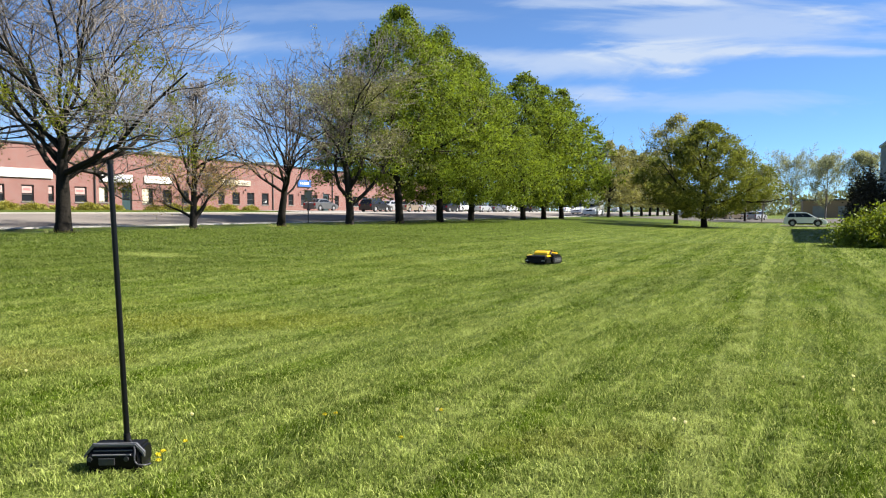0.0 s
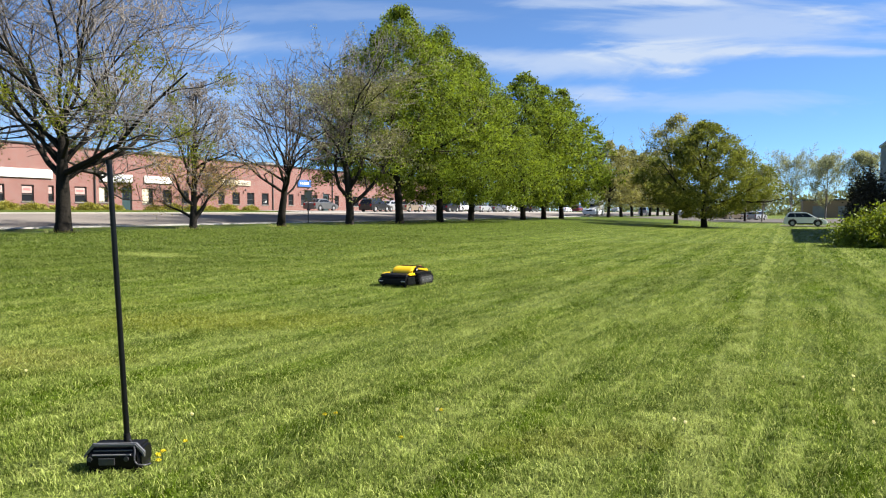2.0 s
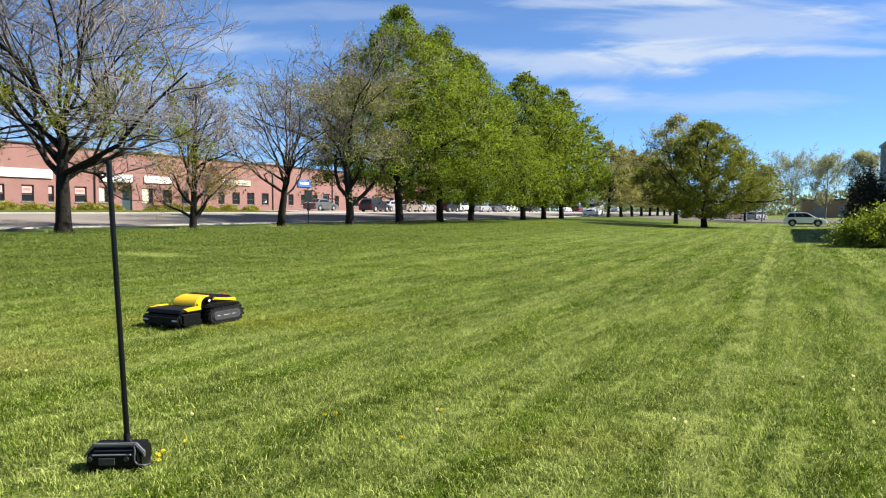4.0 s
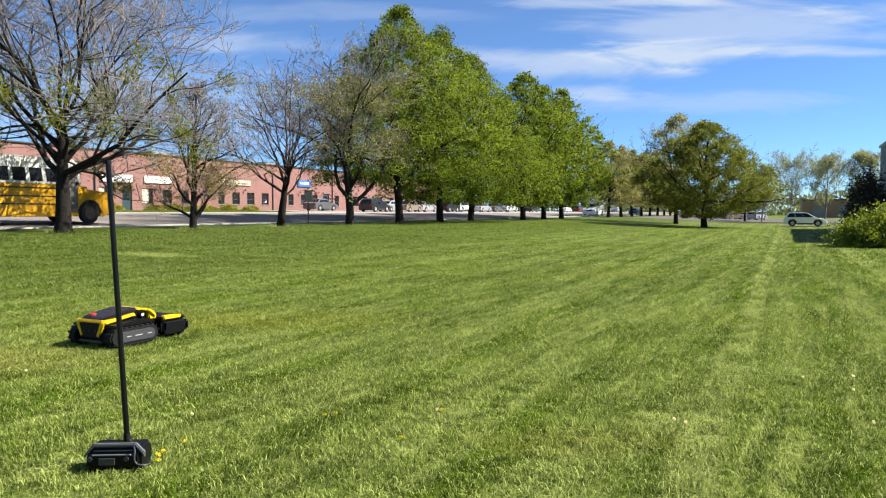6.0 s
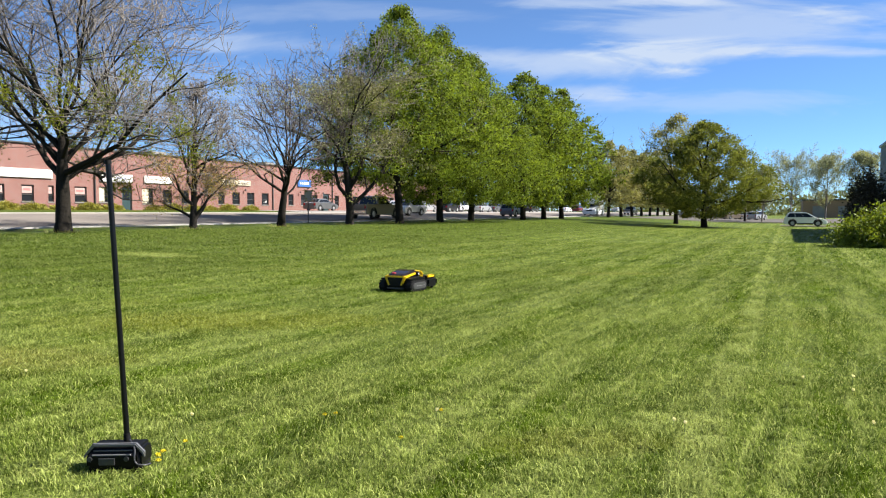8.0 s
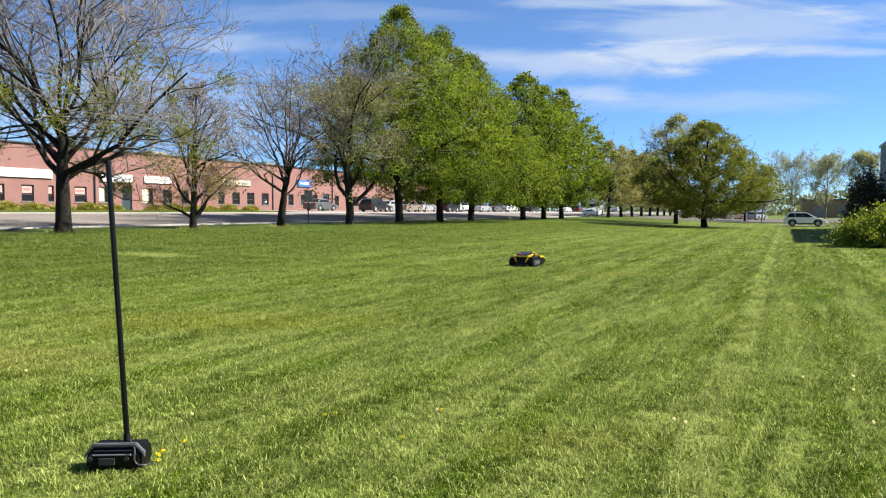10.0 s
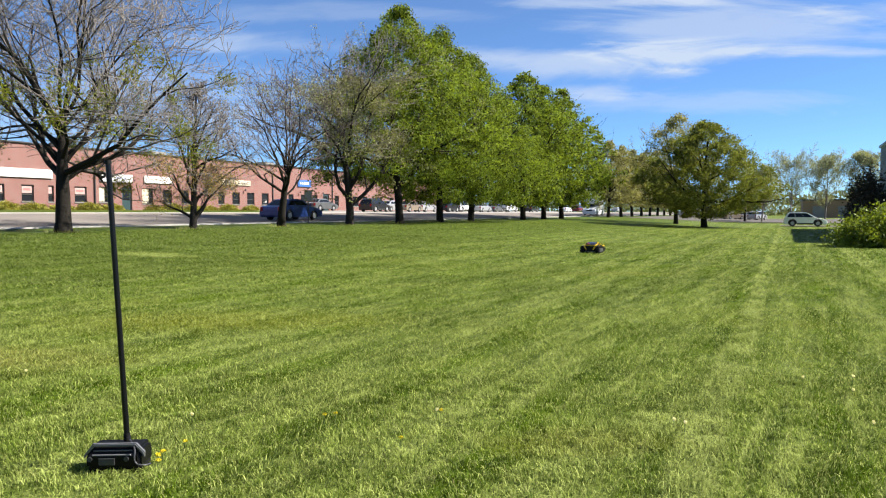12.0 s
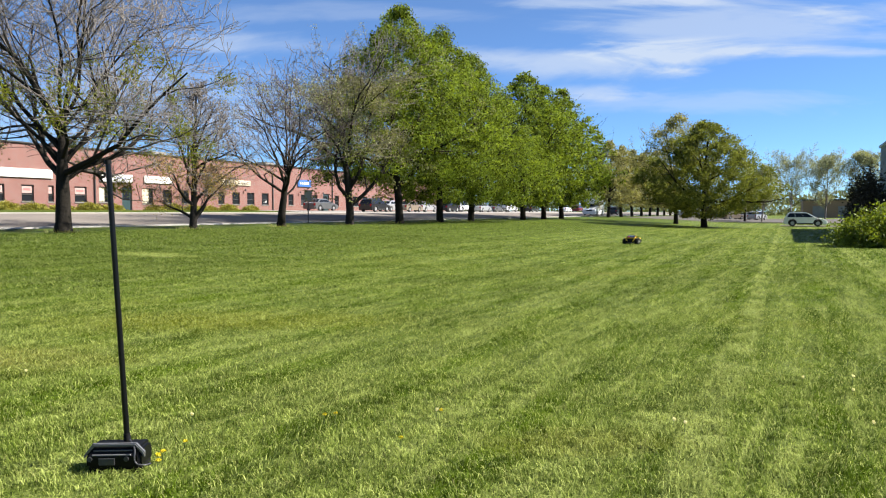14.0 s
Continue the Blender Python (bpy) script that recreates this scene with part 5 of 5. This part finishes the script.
def make_mower():
    top = empty("robot_mower")
    tagged(top, "yellow and black tracked robot lawn mower with a low cutting deck", "robot mower")
    # tracks with lugs, side covers
    for side in (-1, 1):
        y0 = side * 0.30
        bm = bmesh.new()
        slab(bm, capsule(-0.125, 0.135, 0.225, 0.125, r2=0.13), y0 - 0.065, y0 + 0.065, 0.018)
        track = part("track", bm, RUBBER, top, "black rubber crawler track")
        for k in range(22):
            t = k / 22
            length = 0.90 + 2 * math.pi * 0.13
            s = t * length
            if s < 0.45:
                x, z, a = -0.35 + s, 0.26, 0
            elif s < 0.45 + math.pi * 0.13:
                b = (s - 0.45) / 0.13
                x, z, a = 0.10 + 0.125 * math.sin(b), 0.135 + 0.128 * math.cos(b), b
            elif s < 0.90 + math.pi * 0.13:
                x, z, a = 0.10 - (s - 0.45 - math.pi * 0.13), 0.008, 0
            else:
                b = (s - 0.90 - math.pi * 0.13) / 0.13 + math.pi
                x, z, a = -0.35 + 0.13 * math.sin(b), 0.135 + 0.132 * math.cos(b), b
            bm = bmesh.new()
            block(bm, (0.03, 0.134, 0.012), (0, 0, 0), 0.003, seg=1)
            part("lug", bm, RUBBER, track, at=pose(x, y0, z, 0, math.degrees(a), 0))
        bm = bmesh.new()
        slab(bm, capsule(-0.12, 0.135, 0.205, 0.075), y0 + side * 0.055, y0 + side * 0.082, 0.012)
        cover = part("track_cover", bm, GREY, top, "grey plastic track cover")
        for dx, w in ((-0.24, 0.06), (-0.10, 0.11), (0.06, 0.06)):
            bm = bmesh.new()
            block(bm, (w, 0.004, 0.009), (dx, y0 + side * 0.084, 0.14), 0.0015, seg=1)
            part("lettering", bm, PALE_INK, cover)
    # chassis
    bm = bmesh.new()
    slab(bm, [(-0.42, 0.07), (-0.44, 0.14), (-0.44, 0.29), (0.16, 0.30), (0.22, 0.26), (0.22, 0.07)], -0.225, 0.225, 0.015)
    part("chassis", bm, BLACK, top)
    # black fenders over the tracks
    for side in (-1, 1):
        bm = bmesh.new()
        slab(bm, [(-0.43, 0.268), (-0.42, 0.305), (-0.06, 0.335), (0.17, 0.31), (0.2, 0.275), (0.15, 0.265)], side * 0.20, side * 0.345, 0.012)
        part("fender", bm, BLACK, top)
        # yellow side band with a leg down to the rear corner
        bm = bmesh.new()
        slab(bm, [(-0.465, 0.335), (-0.45, 0.362), (-0.30, 0.374), (-0.02, 0.412), (0.0, 0.372), (-0.26, 0.335), (-0.42, 0.308)], side * 0.175, side * 0.235, 0.01)
        part("side_band", bm, YELLOW, top, "glossy yellow side band")
        bm = bmesh.new()
        block(bm, (0.045, 0.055, 0.22), (0, 0, 0), 0.012, turn=Matrix.Rotation(radians(-22 * side), 4, "X"))
        part("rear_leg", bm, YELLOW, top, at=pose(-0.455, side * 0.17, 0.25))
    # rear panel with yellow rim, vents, lamp, bumper
    bm = bmesh.new()
    block(bm, (0.05, 0.42, 0.04), (-0.45, 0, 0.348), 0.012)
    part("rear_band", bm, YELLOW, top)
    bm = bmesh.new()
    block(bm, (0.04, 0.36, 0.2), (-0.447, 0, 0.235), 0.01)
    rear = part("rear_panel", bm, RUBBER, top)
    for y in (-0.1, 0.0, 0.1):
        bm = bmesh.new()
        rod(bm, (-0.475, y, 0.22), (-0.46, y, 0.22), 0.018, sides=12)
        part("sensor", bm, GLASS_DARK, rear)
    bm = bmesh.new()
    block(bm, (0.05, 0.38, 0.03), (-0.45, 0, 0.085), 0.01)
    part("rear_bumper", bm, GREY, top)
    # upper body
    bm = bmesh.new()
    slab(bm, [(-0.45, 0.29), (-0.45, 0.37), (-0.39, 0.395), (0.02, 0.455), (0.16, 0.44), (0.2, 0.29)], -0.20, 0.20, 0.03, 3)
    part("upper_body", bm, BLACK, top)
    bm = bmesh.new()
    slab(bm, [(-0.43, 0.38), (-0.39, 0.405), (-0.02, 0.472), (0.05, 0.47), (0.05, 0.43)], -0.178, 0.178, 0.014, 3)
    part("top_cover", bm, SMOKE, top, "smoked glossy top cover")
    bm = bmesh.new()
    rod(bm, (-0.36, 0.08, 0.40), (-0.36, 0.08, 0.427), 0.045, 0.042, sides=20)
    rod(bm, (-0.36, 0.08, 0.427), (-0.36, 0.08, 0.435), 0.042, 0.03, sides=20)
    part("stop_button", bm, RED, top, "red emergency stop button")
    # front hood over the camera bay
    bm = bmesh.new()
    slab(bm, [(0.05, 0.44), (0.08, 0.456), (0.17, 0.45), (0.25, 0.425), (0.31, 0.375), (0.335, 0.315), (0.325, 0.285), (0.22, 0.285), (0.2, 0.39), (0.14, 0.42)], -0.215, 0.215, 0.03, 3)
    part("hood", bm, YELLOW, top, "glossy yellow front hood")
    for side in (-1, 1):
        bm = bmesh.new()
        slab(bm, [(0.18, 0.435), (0.25, 0.415), (0.31, 0.355), (0.30, 0.315), (0.235, 0.365)], side * 0.19, side * 0.24, 0.01)
        part("hood_cheek", bm, YELLOW, top)
        bm = bmesh.new()
        rod(bm, (0.09, side * 0.215, 0.375), (0.09, side * 0.238, 0.375), 0.045, 0.038, sides=18)
        cam_ring = part("side_camera", bm, BLACK, top)
        bm = bmesh.new()
        rod(bm, (0.09, side * 0.232, 0.375), (0.09, side * 0.243, 0.375), 0.02, sides=14)
        part("lens", bm, LAMP_CLEAR, cam_ring)
    bm = bmesh.new()
    slab(bm, [(0.17, 0.1), (0.17, 0.29), (0.3, 0.30), (0.36, 0.24), (0.36, 0.1)], -0.18, 0.18, 0.015)
    part("coupling", bm, BLACK, top)
    # cutting deck
    bm = bmesh.new()
    block(bm, (0.40, 0.68, 0.21), (0.52, 0, 0.16), 0.045, seg=3)
    deck = part("cutting_deck", bm, BLACK, top)
    bm = bmesh.new()
    slab(bm, [(0.32, 0.23), (0.33, 0.305), (0.55, 0.312), (0.68, 0.298), (0.715, 0.25)], -0.325, 0.325, 0.018, 3)
    part("deck_top", bm, BLACK, deck)
    for side in (-1, 1):
        bm = bmesh.new()
        slab(bm, [(0.34, 0.262), (0.345, 0.322), (0.50, 0.324), (0.63, 0.308), (0.61, 0.262)], side * 0.27, side * 0.336, 0.012)
        part("deck_panel", bm, YELLOW, deck)
    for side in (-1, 1):
        bm = bmesh.new()
        slab(bm, [(0.34, 0.055), (0.34, 0.125), (0.66, 0.125), (0.69, 0.09), (0.66, 0.055)], side * 0.322, side * 0.342, 0.008)
        part("deck_skirt", bm, BLACK, deck)
    bm = bmesh.new()
    block(bm, (0.07, 0.69, 0.15), (0.725, 0, 0.15), 0.03, seg=3)
    bumper = part("bumper", bm, RUBBER, deck)
    for y in (-0.26, 0.26):
        bm = bmesh.new()
        block(bm, (0.01, 0.09, 0.025), (0.762, y, 0.15), 0.003, seg=1)
        part("lamp", bm, PALE_INK, bumper)
        bm = bmesh.new()
        rod(bm, (0.66, y - 0.02, 0.05), (0.66, y + 0.02, 0.05), 0.05, sides=16)
        part("caster", bm, RUBBER, deck)
    return top


MOWER = make_mower()
MOWER.scale = (0.92, 0.95, 0.84)


# ---- base station with its pole ----
# glossy black plastic, base raised to grey to paint in its sun highlight
GLOSS = paint("highlight_lifted_black", (0.11, 0.11, 0.115), 0.25, vary=0.1, scale=9)


SWAYING = []


def make_station():
    ob = empty("base_station", pose(-1.90, 4.12, 0.0, 0, 0, 3))
    tagged(ob, "black plastic positioning base station with a tall thin pole", "base station")
    bm = bmesh.new()
    slab(bm, [(-0.11, 0.02), (-0.12, 0.05), (-0.12, 0.10), (-0.075, 0.146), (0.045, 0.146), (0.075, 0.11), (0.075, 0.05), (0.065, 0.02)], -0.155, 0.155, 0.018, 3)
    bmesh.ops.rotate(bm, cent=(0, 0, 0), matrix=Matrix.Rotation(radians(90), 3, "Z"), verts=bm.verts)
    part("housing", bm, BLACK, ob)
    for x in (-0.11, 0.11):
        bm = bmesh.new()
        block(bm, (0.08, 0.17, 0.05), (x, -0.02, 0.015), 0.012)
        part("foot", bm, RUBBER, ob)
    bm = bmesh.new()
    slab(bm, [(-0.172, 0.10), (-0.12, 0.170), (0.125, 0.170), (0.172, 0.12), (0.170, 0.09), (0.12, 0.152), (-0.11, 0.152), (-0.172, 0.085)], -0.108, -0.082, 0.008)
    part("handle_frame", bm, GLOSS, ob, "glossy black raised carrying frame")
    for z in (0.106, 0.126):
        bm = bmesh.new()
        block(bm, (0.22, 0.012, 0.008), (-0.01, -0.112 + (z - 0.108) * 1.05, z), 0.002, seg=1)
        part("ridge", bm, GLOSS, ob)
    bm = bmesh.new()
    block(bm, (0.09, 0.006, 0.04), (-0.035, -0.122, 0.07), 0.002, seg=1)
    part("badge", bm, GREY, ob)
    for x in (-0.13, 0.075):
        bm = bmesh.new()
        rod(bm, (x, -0.126, 0.085), (x, -0.116, 0.085), 0.014, sides=12)
        part("screw", bm, GREY, ob)
    lean = Vector((-0.074, 0.0, 1.665))
    foot = Vector((0.025, 0.03, 0.138))
    bm = bmesh.new()
    rod(bm, foot, foot + lean, 0.0165, 0.0155, sides=16)
    pole = part("pole", bm, STEEL, ob, "thin black steel pole")
    SWAYING.append((pole, foot))
    for s in (0.0, 0.985):
        bm = bmesh.new()
        q = foot + lean * s
        rod(bm, q, q + lean.normalized() * (0.05 if s < 0.9 else 0.025), 0.02 if s < 0.9 else 0.019, sides=16)
        part("collar", bm, RUBBER, pole)
    cv = bpy.data.curves.new("cable", "CURVE")
    cv.dimensions, cv.bevel_depth, cv.bevel_resolution = "3D", 0.0045, 3
    sp = cv.splines.new("BEZIER")
    pts = [(0.06, -0.02, 0.165), (0.125, -0.125, 0.14), (0.14, -0.15, 0.07), (0.18, -0.14, 0.055), (0.205, -0.10, 0.05)]
    sp.bezier_points.add(len(pts) - 1)
    for bp, q in zip(sp.bezier_points, pts):
        bp.co, bp.handle_left_type, bp.handle_right_type = q, "AUTO", "AUTO"
    cable = new("cable", cv)
    cv.materials.append(GREY)
    cable.parent = ob


make_station()


# ---- sign post, dandelions ----
SIGN_BACK = paint("bare_sign_metal", (0.30, 0.28, 0.26), 0.6, metal=0.0, vary=0.15, scale=3)


def make_sign_post():
    q = spot(34.4, 26.4)
    ob = empty("street_sign", Matrix.Translation(q) @ pose(0, 4, 0, 0, 0, 20))
    tagged(ob, "grey metal back of a street sign on a dark post", "sign")
    bm = bmesh.new()
    rod(bm, (0, 0, -0.2), (0, 0, 2.2), 0.035, sides=8)
    part("post", bm, TRIM, ob)
    bm = bmesh.new()
    block(bm, (0.48, 0.02, 0.72), (0, -0.05, 1.84), 0.008, seg=1)
    part("plate", bm, SIGN_BACK, ob)
    for z in (1.6, 2.08):
        bm = bmesh.new()
        block(bm, (0.3, 0.03, 0.04), (0, -0.025, z), 0.004, seg=1)
        part("bracket", bm, TRIM, ob)


make_sign_post()
PUFF = paint("seed_puff", (0.6864, 0.6786, 0.624), 0.9, vary=0.1, spec=0.1, leaf=0.5)
FLOWER = paint("dandelion_yellow", (0.624, 0.5148, 0.0078), 0.6, vary=0.1)
STALK = paint("flower_stalk", (0.0896, 0.128, 0.032), 0.6)


def dandelion(place, white, seed):
    rng = np.random.default_rng(seed)
    ob = empty("dandelion", Matrix.Translation(place))
    h = rng.uniform(0.055, 0.085)
    tagged(ob, "white dandelion seed head in the grass" if white else "yellow dandelion flower in the grass", "flower", group="dandelions")
    bm = bmesh.new()
    rod(bm, (0, 0, 0), (0.006, 0, h), 0.0025, 0.002, sides=6)
    part("stalk", bm, STALK, ob)
    n = 90
    way = rng.normal(0, 1, (n, 3))
    way /= np.linalg.norm(way, axis=1)[:, None]
    if not white:
        way[:, 2] = np.abs(way[:, 2]) * 0.5
    head = np.array([0.006, 0, h]) + way * (0.009 if white else 0.011)
    part("head", leaf_mesh("head", head, 0.0055 if white else 0.007, PUFF if white else FLOWER, rng, 0.001), None, ob)


def make_dandelions():
    for i, (x, d, white) in enumerate((
            (3.10, 6.05, 1), (3.55, 6.08, 1), (3.33, 5.7, 1), (1.60, 4.86, 1), (-0.05, 5.05, 1), (-1.78, 4.95, 1), (1.63, 4.72, 1), (2.92, 4.75, 1), (-0.84, 4.92, 0), (-0.77, 4.98, 0), (-0.27, 4.4, 0), (-0.02, 5.1, 0), (-1.63, 4.4, 0), (-1.665, 4.06, 0), (-1.68, 4.1, 0),
            (-3.75, 6.3, 1), (-1.69, 4.13, 0), (-1.672, 4.15, 0))):
        dandelion((x, d, up_of(x, d)), white, 100 + i)


make_dandelions()


# ---- what moves ----
def motions():
    for car, p, way, t, u, speed in DRIVERS:
        reach = 260.0
        start, end = t - reach / speed, t + reach / speed
        rows = []
        if start > 0:
            rows.append((0.0, lane(u - way * reach, p, way)))
        steps = 20
        for k in range(steps + 1):
            s = round((start + (end - start) * k / steps) * FPS) / FPS
            if 0.0 < s < 14.0 and not (rows and s - rows[-1][0] < 0.04):
                rows.append((s, lane(u + way * (s - t) * speed, p, way)))
        if not rows or rows[0][0] > 0.0:
            rows.insert(0, (0.0, lane(u + way * (0.0 - t) * speed, p, way)))
        last = min(round(end * FPS) / FPS, 14.0)
        if rows[-1][0] < 14.0:
            rows.append((14.0, lane(u + way * (last - t) * speed, p, way)))
        walk(car, rows)
    # the pole settles upright
    for pole, foot in SWAYING:
        walk(pole, [(t, Matrix.Translation(foot) @ pose(0, 0, 0, 0, a, 0) @ Matrix.Translation(-foot)) for t, a in ((0.0, 0.36), (0.5, 0.22), (2.5, 0.2), (3.0, 0.1), (5.5, 0.1), (6.0, 0.0), (14.0, 0.0))])
    walk(MOWER, [(t, Matrix.Translation((x, y, up_of(x, y))) @ pose(0, 0, 0, 0, 0, h)) for t, x, y, h in MOWER_PATH])


MOWER_PATH = [
    (0, 2.97, 20.6, 238), (0.5, 2.04, 19.1, 239), (1, 1.02, 17.8, 240), (1.5, 0.07, 16.3, 243), (2, -0.70, 14.55, 244), (2.5, -1.40, 13.0, 244), (3, -2.06, 11.7, 243),
    (3.5, -2.8, 10.35, 244), (4.2, -3.42, 9.2, 244), (4.8, -3.95, 8.2, 244), (5.3, -4.36, 7.32, 244), (5.4, -4.55, 7.03, 244), (5.5, -4.76, 6.75, 243),
    (5.5333, -4.92, 6.6, 228), (5.5667, -5.08, 6.48, 190), (5.6, -5.12, 6.45, 145), (5.6333, -5.02, 6.5, 100), (5.6667, -4.82, 6.66, 74), (5.7, -4.60, 6.86, 66), (5.8, -4.18, 7.25, 64.5), (5.9, -3.89, 7.7, 64.2), (6.2, -3.42, 8.62, 64.2),
    (6.5, -3.0, 9.12, 64.2), (7.0, -2.19, 10.6, 64.2), (7.5, -1.46, 12.03, 64.2), (8.2, -0.4, 14.15, 64.2), (9.25, 1.2, 17.3, 64.2), (10.3, 2.78, 20.6, 64.2), (11.0, 3.9, 22.75, 64.2),
    (11.75, 5.08, 25.2, 64.2), (12.5, 6.32, 27.8, 64.2), (13.25, 7.6, 30.55, 64.2), (14.0, 8.9, 33.4, 64.2),
]
motions()
